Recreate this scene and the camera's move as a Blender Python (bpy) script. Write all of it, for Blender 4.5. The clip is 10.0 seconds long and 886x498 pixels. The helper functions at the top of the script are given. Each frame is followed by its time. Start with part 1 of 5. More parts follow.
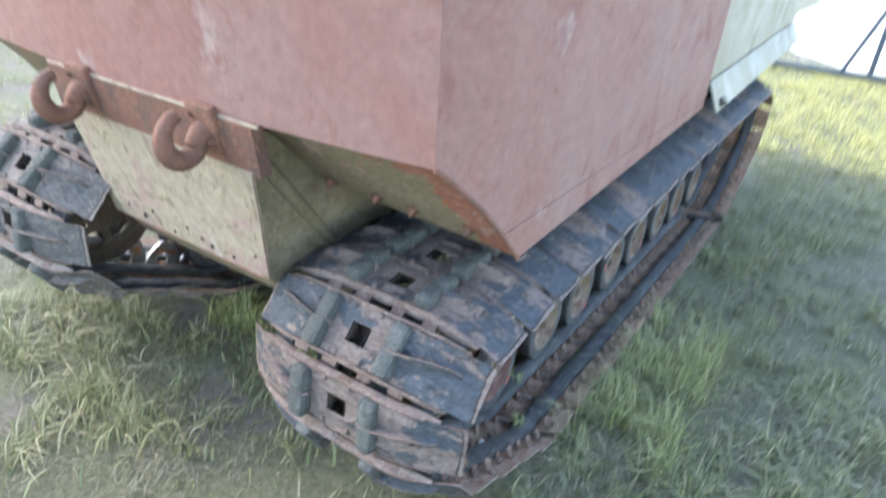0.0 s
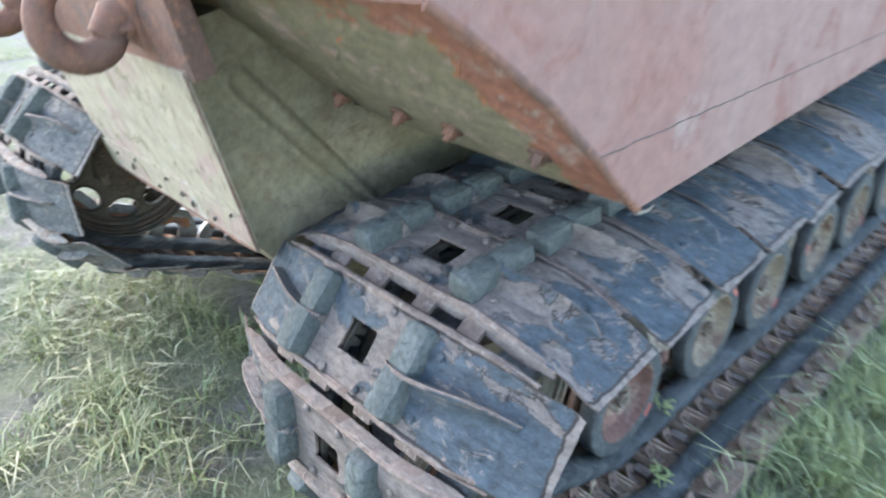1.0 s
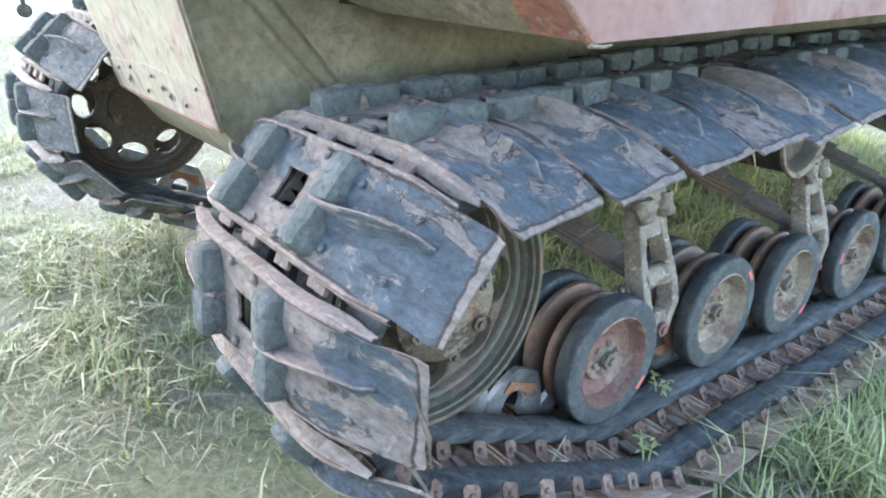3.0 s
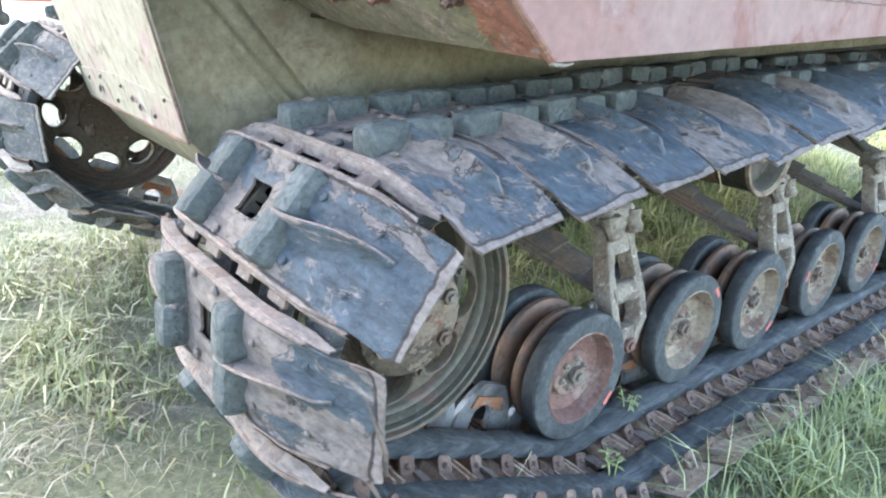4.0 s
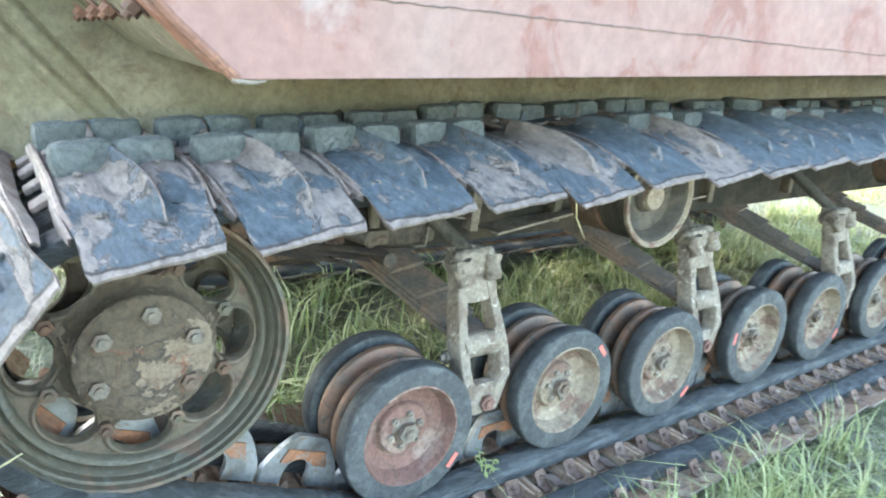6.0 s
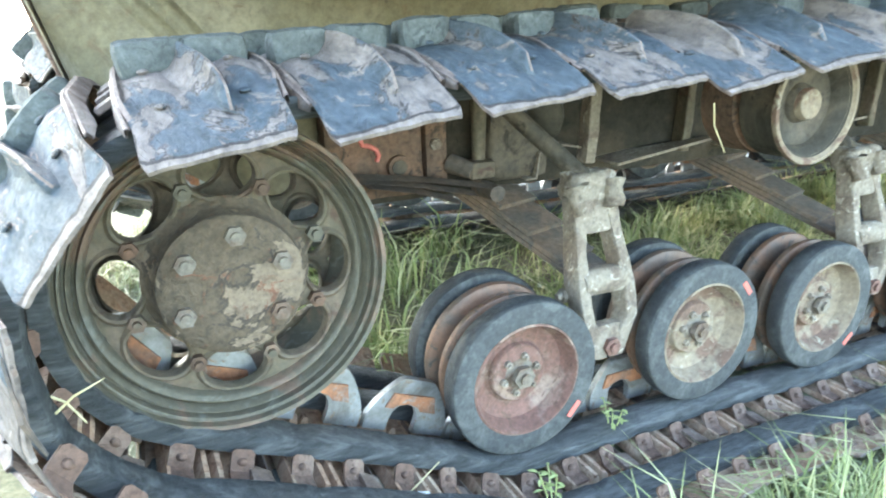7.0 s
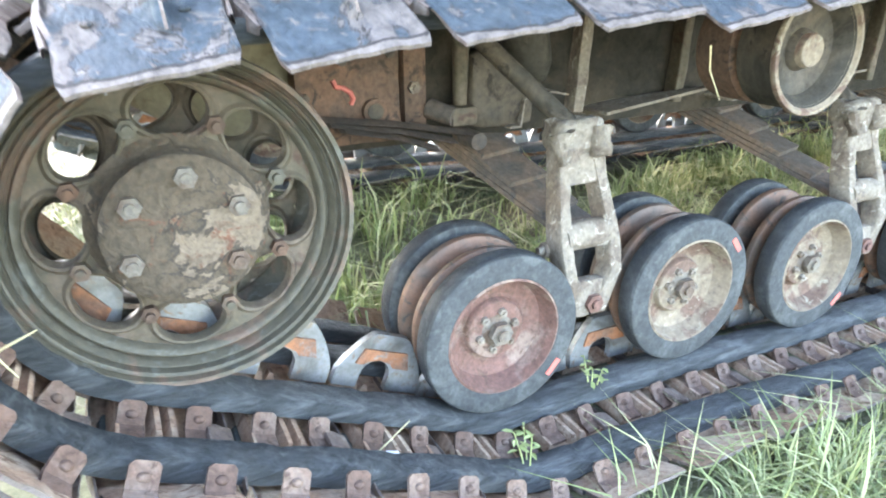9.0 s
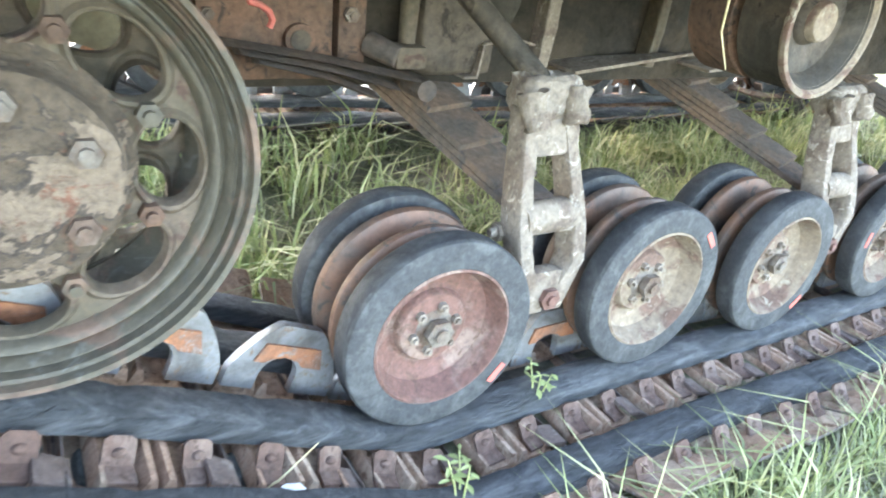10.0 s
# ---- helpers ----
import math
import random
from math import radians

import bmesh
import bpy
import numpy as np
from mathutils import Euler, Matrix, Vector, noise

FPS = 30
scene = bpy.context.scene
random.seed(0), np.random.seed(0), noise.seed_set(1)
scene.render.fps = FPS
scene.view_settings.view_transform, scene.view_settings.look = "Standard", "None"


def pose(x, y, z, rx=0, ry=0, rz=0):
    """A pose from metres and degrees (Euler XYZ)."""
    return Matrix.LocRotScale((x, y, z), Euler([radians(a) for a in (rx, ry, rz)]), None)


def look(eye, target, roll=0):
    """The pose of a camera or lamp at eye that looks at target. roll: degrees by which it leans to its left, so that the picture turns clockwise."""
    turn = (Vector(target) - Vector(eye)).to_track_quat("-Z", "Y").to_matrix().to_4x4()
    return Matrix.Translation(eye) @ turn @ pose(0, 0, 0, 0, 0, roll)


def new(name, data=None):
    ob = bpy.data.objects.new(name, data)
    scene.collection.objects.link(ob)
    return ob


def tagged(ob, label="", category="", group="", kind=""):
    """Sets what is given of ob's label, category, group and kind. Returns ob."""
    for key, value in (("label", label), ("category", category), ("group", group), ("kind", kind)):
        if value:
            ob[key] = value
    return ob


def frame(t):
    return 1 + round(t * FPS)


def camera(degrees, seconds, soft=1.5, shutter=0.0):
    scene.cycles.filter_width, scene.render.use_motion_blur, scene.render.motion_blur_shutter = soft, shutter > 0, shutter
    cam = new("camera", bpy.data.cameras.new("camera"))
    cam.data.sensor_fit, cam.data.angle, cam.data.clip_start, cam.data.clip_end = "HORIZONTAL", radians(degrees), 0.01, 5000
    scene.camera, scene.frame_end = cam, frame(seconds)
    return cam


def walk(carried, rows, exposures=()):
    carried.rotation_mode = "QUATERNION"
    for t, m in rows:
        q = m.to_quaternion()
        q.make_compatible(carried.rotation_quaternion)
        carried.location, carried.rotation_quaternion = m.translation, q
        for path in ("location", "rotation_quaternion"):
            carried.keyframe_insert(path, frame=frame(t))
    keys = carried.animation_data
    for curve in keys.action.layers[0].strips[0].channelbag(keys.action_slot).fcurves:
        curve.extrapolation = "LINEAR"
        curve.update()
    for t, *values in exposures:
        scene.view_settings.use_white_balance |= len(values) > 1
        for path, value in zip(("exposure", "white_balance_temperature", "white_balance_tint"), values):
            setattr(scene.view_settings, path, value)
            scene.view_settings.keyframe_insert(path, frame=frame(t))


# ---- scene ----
cam = camera(66.9, 10.0, soft=1.9, shutter=0.4)
METRES, EYE, TILT, LEAN, TURN = 8.0, 1.5, 0.0, 0.0, 0.0
PATH = [
    (0, (-1.4413, -0.6337, 1.3218), (-0.2125, 0.0942, 0.6007), 5.55),
    (0.5, (-1.1202, -0.4745, 1.2989), (-0.1146, 0.2217, 0.2674), 0.49),
    (1, (-0.9220, -0.4854, 1.0114), (0.0427, 0.5490, 0.2635), -1.78),
    (1.5, (-0.8796, -0.5055, 0.8033), (-0.0436, 0.7115, 0.1869), -0.04),
    (2, (-0.8722, -0.5449, 0.7497), (0.0303, 0.7086, 0.3324), -2.39),
    (2.5, (-0.8593, -0.5988, 0.7564), (0.0306, 0.6436, 0.2826), -0.44),
    (3, (-0.8550, -0.6081, 0.7483), (0.0615, 0.5670, 0.1658), 1.07),
    (4.5, (-0.8111, -0.6585, 0.7519), (0.1642, 0.5075, 0.2528), 1.74),
    (5, (-0.7265, -0.7760, 0.7735), (0.2674, 0.3916, 0.3164), -2.07),
    (5.2, (-0.6821, -0.8115, 0.7907), (0.3128, 0.3561, 0.3356), 0.60),
    (6.3, (-0.4737, -0.7435, 0.6898), (0.3365, 0.5579, 0.2320), 2.41),
    (6.5, (-0.4661, -0.7194, 0.6634), (0.2582, 0.6240, 0.1831), 0.47),
    (7, (-0.4563, -0.7126, 0.6293), (0.1809, 0.6652, 0.1238), -1.71),
    (7.5, (-0.4492, -0.7293, 0.6246), (0.0845, 0.6744, 0.0724), -4.40),
    (8, (-0.4558, -0.7350, 0.6181), (0.0828, 0.6653, 0.0621), -4.18),
    (8.5, (-0.4335, -0.7397, 0.6154), (0.1735, 0.6325, 0.0599), -3.55),
    (9, (-0.4199, -0.6776, 0.6040), (0.2241, 0.6566, -0.0005), -0.50),
    (9.5, (-0.3954, -0.5792, 0.5742), (0.3196, 0.6733, -0.1187), 4.18),
    (10, (-0.3543, -0.5059, 0.5629), (0.4419, 0.6890, -0.1430), 7.06),
]
EXPOSURES = [(0.0, 3.27, 6700, 13), (0.5, 3.47, 6560, 10), (1.0, 3.50, 6450, 8), (1.5, 3.60, 6450, 8), (2.5, 3.66, 6450, 9), (4.5, 3.98, 6700, 10), (6.3, 4.44, 6950, 3), (7.0, 4.61, 7000, 3), (7.5, 4.64, 7020, 6), (8.0, 4.56, 7050, 10), (9.0, 4.81, 7100, 12), (10.0, 4.86, 7200, 13)]
walk(cam, [(t, look(eye, target, roll)) for t, eye, target, roll in PATH], EXPOSURES)

# ---- world ----
SUN_AZ, SUN_EL = 100.0, 38.0   # degrees: direction towards the sun from +x, and its height
world = bpy.data.worlds.new("sky")
scene.world = world
world.use_nodes = True
wt = world.node_tree
wt.nodes.clear()
w_out = wt.nodes.new("ShaderNodeOutputWorld")
w_bg = wt.nodes.new("ShaderNodeBackground")
w_sky = wt.nodes.new("ShaderNodeTexSky")
w_sky.sky_type = "NISHITA"
w_sky.sun_disc = False
w_sky.sun_elevation = radians(SUN_EL)
w_sky.sun_rotation = radians(90.0 - SUN_AZ)
w_sky.dust_density = 1.0
w_sky.air_density = 1.0
w_bg.inputs["Strength"].default_value = 0.15
wt.links.new(w_sky.outputs[0], w_bg.inputs["Color"])
wt.links.new(w_bg.outputs[0], w_out.inputs["Surface"])
sun_data = bpy.data.lights.new("sun", "SUN")
sun_data.energy, sun_data.angle, sun_data.color = 0.2, radians(11.0), (1.0, 0.93, 0.82)
sun = new("sun", sun_data)
SUN_DIR = Vector((math.cos(radians(SUN_AZ)) * math.cos(radians(SUN_EL)), math.sin(radians(SUN_AZ)) * math.cos(radians(SUN_EL)), math.sin(radians(SUN_EL))))
sun.matrix_world = Matrix.Translation((0, 6, 8)) @ SUN_DIR.to_track_quat("Z", "Y").to_matrix().to_4x4()


# ---- materials ----
def surface(name, colours, scale=8.0, fine=60.0, rough=0.7, metal=0.0, bump=0.25, spread=0.25, patch=(0.45, 0.6), fine_amount=0.5, stretch=(1, 1, 1), spec=0.4, rand=0.0, creep=(), edge=None, rim=None, streak=None):
    """A worn surface: colours[0] is the ground colour, colours[1] lies in patches, colours[2] in finer flakes."""
    m = bpy.data.materials.new(name)
    m.use_nodes = True
    t = m.node_tree
    n, l = t.nodes, t.links
    bsdf = n["Principled BSDF"]
    co = n.new("ShaderNodeTexCoord")
    info = n.new("ShaderNodeObjectInfo")
    shift = n.new("ShaderNodeVectorMath")
    shift.operation = "MULTIPLY_ADD"
    shift.inputs[1].default_value = stretch
    off = n.new("ShaderNodeVectorMath")
    off.operation = "SCALE"
    off.inputs[0].default_value = (13.0, 7.0, 17.0)
    l.new(info.outputs["Random"], off.inputs["Scale"])
    l.new(co.outputs["Object"], shift.inputs[0])
    l.new(off.outputs[0], shift.inputs[2])

    def noise_tex(s, detail, distortion=0.0, roughness=0.6):
        x = n.new("ShaderNodeTexNoise")
        x.inputs["Scale"].default_value = s
        x.inputs["Detail"].default_value = detail
        x.inputs["Roughness"].default_value = roughness
        x.inputs["Distortion"].default_value = distortion
        l.new(shift.outputs[0], x.inputs["Vector"])
        return x

    def ramp(source, lo, hi):
        x = n.new("ShaderNodeMapRange")
        x.inputs["From Min"].default_value, x.inputs["From Max"].default_value = lo, hi
        l.new(source, x.inputs["Value"])
        return x.outputs["Result"]

    def mix(fac, a, b):
        x = n.new("ShaderNodeMix")
        x.data_type = "RGBA"
        l.new(fac, x.inputs["Factor"])
        for s, v in ((x.inputs["A"], a), (x.inputs["B"], b)):
            if isinstance(v, tuple):
                s.default_value = (*v, 1)
            else:
                l.new(v, s)
        return x.outputs["Result"]

    big = noise_tex(scale, 6, 0.6)
    small = noise_tex(fine, 5, 0.2, 0.7)
    flake = noise_tex(scale * 2.7, 9, 0.9, 0.72)
    value = big.outputs["Fac"]
    if rand:
        add = n.new("ShaderNodeMath")
        add.operation = "MULTIPLY_ADD"
        add.inputs[1].default_value = rand
        sub = n.new("ShaderNodeMath")
        sub.operation = "ADD"
        sub.inputs[1].default_value = -rand / 2
        l.new(info.outputs["Random"], add.inputs[0])
        l.new(value, add.inputs[2])
        l.new(add.outputs[0], sub.inputs[0])
        value = sub.outputs[0]
    for axis, lo, hi, gain in creep:
        # corrosion that has crept in from an edge
        sep = n.new("ShaderNodeSeparateXYZ")
        l.new(co.outputs["Object"], sep.inputs[0])
        reach = n.new("ShaderNodeMapRange")
        reach.inputs["From Min"].default_value, reach.inputs["From Max"].default_value = lo, hi
        reach.inputs["To Min"].default_value, reach.inputs["To Max"].default_value = -gain * 0.4, gain
        if axis[0] == "|":
            away = n.new("ShaderNodeMath")
            away.operation = "ABSOLUTE"
            l.new(sep.outputs[axis[1]], away.inputs[0])
            l.new(away.outputs[0], reach.inputs["Value"])
        else:
            l.new(sep.outputs[axis], reach.inputs["Value"])
        more = n.new("ShaderNodeMath")
        l.new(value, more.inputs[0])
        l.new(reach.outputs[0], more.inputs[1])
        value = more.outputs[0]
    col = mix(ramp(value, *patch), tuple(colours[0]), tuple(colours[1]))
    if len(colours) > 2:
        col = mix(ramp(flake.outputs["Fac"], 0.56, 0.62), col, tuple(colours[2]))
    if edge:
        # dark broken rim where the paint film has lifted
        gap = n.new("ShaderNodeMath")
        gap.operation = "SUBTRACT"
        gap.inputs[1].default_value = (patch[0] + patch[1]) / 2
        l.new(value, gap.inputs[0])
        size = n.new("ShaderNodeMath")
        size.operation = "ABSOLUTE"
        l.new(gap.outputs[0], size.inputs[0])
        col = mix(ramp(size.outputs[0], *((0.008, 0.003) if rim else (0.016, 0.006))), col, tuple(edge))
    if streak:
        # runs of pale chalking and dark specks: (pale, dark, stretch)
        for tone, size, squash, lo in ((streak[0], 7.0, streak[2], 0.63), (streak[1], 38.0, (1, 1, 0.8), 0.69)):
            squeeze = n.new("ShaderNodeVectorMath")
            squeeze.operation = "MULTIPLY"
            squeeze.inputs[1].default_value = squash
            l.new(co.outputs["Object"], squeeze.inputs[0])
            x = noise_tex(size, 5, 0.3, 0.65)
            l.new(squeeze.outputs[0], x.inputs["Vector"])
            col = mix(ramp(x.outputs["Fac"], lo, lo + 0.09), col, tone)
    if rim:
        # bare dusty border round the plate, with a dark ragged line where the film ends
        sep = n.new("ShaderNodeSeparateXYZ")
        l.new(co.outputs["Object"], sep.inputs[0])

        def calc(kind, a, b=None):
            x = n.new("ShaderNodeMath")
            x.operation = kind
            for s, v in zip(x.inputs, (a, b)):
                if isinstance(v, float):
                    s.default_value = v
                elif v is not None:
                    l.new(v, s)
            return x.outputs[0]
        out = calc("MAXIMUM", calc("SUBTRACT", calc("ABSOLUTE", sep.outputs["X"]), rim[0]), calc("SUBTRACT", calc("ABSOLUTE", sep.outputs["Y"]), rim[1]))
        clip = calc("MULTIPLY", calc("SUBTRACT", calc("ADD", calc("ABSOLUTE", sep.outputs["X"]), calc("ABSOLUTE", sep.outputs["Y"])), 0.332), 0.7)
        out = calc("MAXIMUM", out, clip)
        out = calc("ADD", out, calc("MULTIPLY", calc("SUBTRACT", big.outputs["Fac"], 0.5), 0.020))
        col = mix(ramp(out, -0.0005, 0.0015), col, tuple(colours[2]))
        col = mix(ramp(calc("ABSOLUTE", out), 0.0022, 0.0010), col, tuple(edge))
    var = n.new("ShaderNodeMix")
    var.data_type, var.blend_type = "RGBA", "MULTIPLY"
    var.inputs["Factor"].default_value = fine_amount
    grey = n.new("ShaderNodeMapRange")
    grey.inputs["From Min"].default_value, grey.inputs["From Max"].default_value = 0.3, 0.7
    grey.inputs["To Min"].default_value, grey.inputs["To Max"].default_value = 1 - spread * 1.6, 1 + spread
    l.new(small.outputs["Fac"], grey.inputs["Value"])
    l.new(col, var.inputs["A"])
    l.new(grey.outputs[0], var.inputs["B"])
    l.new(var.outputs["Result"], bsdf.inputs["Base Color"])
    rr = n.new("ShaderNodeMapRange")
    rr.inputs["From Min"].default_value, rr.inputs["From Max"].default_value = 0.35, 0.65
    rr.inputs["To Min"].default_value, rr.inputs["To Max"].default_value = max(0.05, rough - 0.15), min(1.0, rough + 0.15)
    l.new(flake.outputs["Fac"], rr.inputs["Value"])
    l.new(rr.outputs[0], bsdf.inputs["Roughness"])
    bsdf.inputs["Metallic"].default_value = metal
    bsdf.inputs["Specular IOR Level"].default_value = spec
    if bump:
        both = n.new("ShaderNodeMath")
        both.operation = "MULTIPLY_ADD"
        both.inputs[1].default_value = 0.35
        l.new(small.outputs["Fac"], both.inputs[0])
        l.new(flake.outputs["Fac"], both.inputs[2])
        b = n.new("ShaderNodeBump")
        b.inputs["Strength"].default_value = bump
        b.inputs["Distance"].default_value = 0.01
        l.new(both.outputs[0], b.inputs["Height"])
        l.new(b.outputs[0], bsdf.inputs["Normal"])
    return m


RED = surface("faded_red_paint", [(0.196, 0.097, 0.077), (0.206, 0.128, 0.106), (0.182, 0.089, 0.070)], 2.4, 45, 0.72, bump=0.15, spread=0.2, patch=(0.36, 0.72), spec=0.2, streak=((0.250, 0.178, 0.154), (0.120, 0.072, 0.057), (1, 1, 0.7)))
OLIVE = surface("dusty_olive_paint", [(0.132, 0.109, 0.063), (0.168, 0.138, 0.086), (0.132, 0.098, 0.058)], 6.0, 70, 0.75, bump=0.3, spread=0.4, patch=(0.46, 0.58), streak=((0.22, 0.185, 0.135), (0.065, 0.047, 0.032), (1, 1, 0.6)))
BOW_OLIVE = surface("rust_edged_olive_paint", [(0.172, 0.140, 0.082), (0.235, 0.092, 0.055), (0.300, 0.210, 0.168)], 11.0, 60, 0.75, bump=0.7, spread=0.55, patch=(0.51, 0.58), creep=(("X", -0.42, -0.57, 0.22), ("Y", 0.01, -0.105, 0.30)), edge=(0.29, 0.105, 0.045), streak=((0.34, 0.235, 0.19), (0.08, 0.045, 0.032), (1.6, 1.6, 0.6)))
RUST = surface("rusty_steel", [(0.15, 0.068, 0.042), (0.10, 0.055, 0.038), (0.21, 0.10, 0.06)], 14.0, 120, 0.85, bump=0.4, spread=0.35)
SPRING = surface("brown_spring_steel", [(0.082, 0.066, 0.054), (0.125, 0.085, 0.060), (0.070, 0.060, 0.053)], 12.0, 100, 0.8, bump=0.4, spread=0.45, spec=0.2)
CREAM = surface("worn_cream_paint", [(0.268, 0.220, 0.150), (0.255, 0.172, 0.138), (0.165, 0.132, 0.080)], 7.0, 40, 0.78, bump=0.35, spread=0.35, patch=(0.50, 0.60), stretch=(1, 1, 0.8), streak=((0.35, 0.305, 0.25), (0.10, 0.062, 0.042), (1, 1, 0.6)))
BEIGE = surface("weathered_beige_paint", [(0.255, 0.232, 0.165), (0.30, 0.28, 0.22), (0.21, 0.19, 0.13)], 3.0, 45, 0.75, bump=0.1, spread=0.15)
PLATE = surface("flaking_track_steel", [(0.063, 0.072, 0.078), (0.165, 0.130, 0.110), (0.195, 0.152, 0.126)], 15.0, 110, 0.62, metal=0.0, bump=1.0, stretch=(1, 0.45, 1), spread=0.6, patch=(0.505, 0.55), rand=0.26, spec=0.17, creep=(("|Y", 0.18, 0.09, 0.10), ("|X", 0.050, 0.066, 0.05)), edge=(0.05, 0.038, 0.032), rim=(0.0600, 0.2785))
PALE_PLATE = surface("pale_track_steel", [(0.098, 0.094, 0.088), (0.175, 0.148, 0.125), (0.205, 0.172, 0.145)], 15.0, 110, 0.75, bump=1.0, stretch=(1, 0.45, 1), spread=0.6, patch=(0.44, 0.56), rand=0.26, spec=0.18, creep=(("|Y", 0.18, 0.09, 0.10),), edge=(0.05, 0.038, 0.032), rim=(0.0600, 0.2785))
WORN_EDGE = surface("worn_pale_edge", [(0.158, 0.110, 0.086), (0.105, 0.070, 0.053), (0.22, 0.175, 0.145)], 20.0, 130, 0.75, bump=0.5, spread=0.5)
SHOE_INNER = surface("rusted_track_inside", [(0.36, 0.222, 0.145), (0.42, 0.305, 0.215), (0.205, 0.118, 0.075)], 16.0, 110, 0.85, bump=0.6, spread=0.5, spec=0.2)
RUBBER = surface("black_rubber", [(0.058, 0.060, 0.059), (0.110, 0.111, 0.108), (0.078, 0.079, 0.076)], 30.0, 90, 0.62, bump=1.0, spread=0.7, spec=0.28, stretch=(0.3, 1, 2.0), patch=(0.48, 0.60))
PAD = surface("grey_rubber_pad", [(0.078, 0.081, 0.073), (0.115, 0.118, 0.106), (0.055, 0.058, 0.053)], 22.0, 140, 0.85, bump=0.6, spread=0.45, spec=0.12, patch=(0.5, 0.66))
TYRE = surface("dusty_tyre_rubber", [(0.046, 0.047, 0.046), (0.070, 0.071, 0.067), (0.056, 0.056, 0.053)], 22.0, 100, 0.75, bump=0.3, spread=0.5, spec=0.25, patch=(0.5, 0.6))
TREAD = surface("black_tread_rubber", [(0.022, 0.023, 0.024), (0.05, 0.051, 0.05), (0.035, 0.036, 0.036)], 14.0, 100, 0.7, bump=0.35, spread=0.4, spec=0.3)
MUD_OLIVE = surface("muddy_olive_steel", [(0.078, 0.061, 0.038), (0.108, 0.078, 0.052), (0.076, 0.044, 0.030)], 12.0, 100, 0.75, bump=0.5, spread=0.5)
RIM = surface("worn_dark_rim", [(0.078, 0.066, 0.045), (0.128, 0.082, 0.056), (0.112, 0.104, 0.082)], 14.0, 110, 0.6, metal=0.2, bump=0.35, spread=0.4, patch=(0.5, 0.58))
CLIP_RUST = surface("pink_brown_rust", [(0.118, 0.067, 0.046), (0.170, 0.112, 0.082), (0.082, 0.048, 0.034)], 25.0, 140, 0.85, bump=0.5, spread=0.5, rand=0.2)
HUB = surface("rusty_hub_cap", [(0.100, 0.072, 0.046), (0.195, 0.142, 0.096), (0.155, 0.070, 0.042)], 13.0, 130, 0.85, bump=1.0, spread=0.55, patch=(0.50, 0.53), edge=(0.065, 0.048, 0.034))
DISC_RED = surface("red_oxide_wheel_disc", [(0.140, 0.070, 0.052), (0.205, 0.138, 0.105), (0.105, 0.060, 0.042)], 18.0, 120, 0.8, bump=0.45, spread=0.5, patch=(0.50, 0.62))
DISC_CREAM = surface("muddy_cream_wheel_disc", [(0.205, 0.156, 0.108), (0.128, 0.076, 0.053), (0.265, 0.225, 0.165)], 20.0, 110, 0.85, bump=0.5, spread=0.45, patch=(0.47, 0.57))
FLANGE = surface("brown_steel_flange", [(0.100, 0.070, 0.053), (0.15, 0.080, 0.05), (0.066, 0.054, 0.044)], 12.0, 110, 0.6, metal=0.3, bump=0.2, spread=0.25)
ZINC = surface("dull_bolt_steel", [(0.17, 0.142, 0.112), (0.12, 0.078, 0.054)], 30.0, 150, 0.65, metal=0.3, bump=0.5, spread=0.4)
SILVER = surface("bare_guide_steel", [(0.29, 0.29, 0.285), (0.18, 0.165, 0.15), (0.25, 0.18, 0.13)], 16.0, 140, 0.45, metal=0.7, bump=0.2, spread=0.25)
ORANGE = surface("orange_rust_face", [(0.30, 0.122, 0.056), (0.195, 0.098, 0.06), (0.22, 0.17, 0.14)], 22.0, 140, 0.85, bump=0.5, spread=0.5)
ARM = surface("pale_muddy_casting", [(0.205, 0.165, 0.125), (0.140, 0.104, 0.076), (0.33, 0.285, 0.23)], 20.0, 120, 0.85, bump=0.6, spread=0.5, patch=(0.47, 0.58))
MARK = surface("red_chalk", [(0.46, 0.115, 0.085), (0.33, 0.10, 0.08)], 30.0, 160, 0.8, bump=0.1, spread=0.15)
# Greasy brown taken darker, with the shade under the hull in its colour.
GREASE_SHADE = surface("greasy_brown_shaded_hull", [(0.023, 0.019, 0.014), (0.044, 0.033, 0.022), (0.016, 0.014, 0.010)], 7.0, 80, 0.75, bump=0.3, spread=0.4, spec=0.15)
COVER = surface("rust_brown_cover", [(0.095, 0.060, 0.042), (0.14, 0.078, 0.050), (0.055, 0.040, 0.03)], 14.0, 90, 0.8, bump=0.5, spread=0.5, spec=0.2)
STRAW = surface("straw", [(0.50, 0.42, 0.24), (0.42, 0.34, 0.18)], 30.0, 150, 0.7, bump=0.1, spread=0.2)
DARK = surface("dark_greasy_and_shaded_steel", [(0.042, 0.036, 0.027), (0.080, 0.062, 0.044), (0.032, 0.026, 0.02)], 9.0, 90, 0.75, bump=0.35, spread=0.4, spec=0.22)
WHITE_PAINT = surface("white_paint", [(0.75, 0.75, 0.73), (0.65, 0.64, 0.6)], 5.0, 60, 0.6, bump=0.05, spread=0.1)
BLUE_GREY = surface("dark_blue_paint", [(0.03, 0.045, 0.06), (0.05, 0.06, 0.07)], 5.0, 60, 0.6, bump=0.05, spread=0.15)
FAR_RED = surface("orange_red_paint", [(0.42, 0.10, 0.05), (0.33, 0.09, 0.06)], 6.0, 60, 0.6, bump=0.1, spread=0.2)


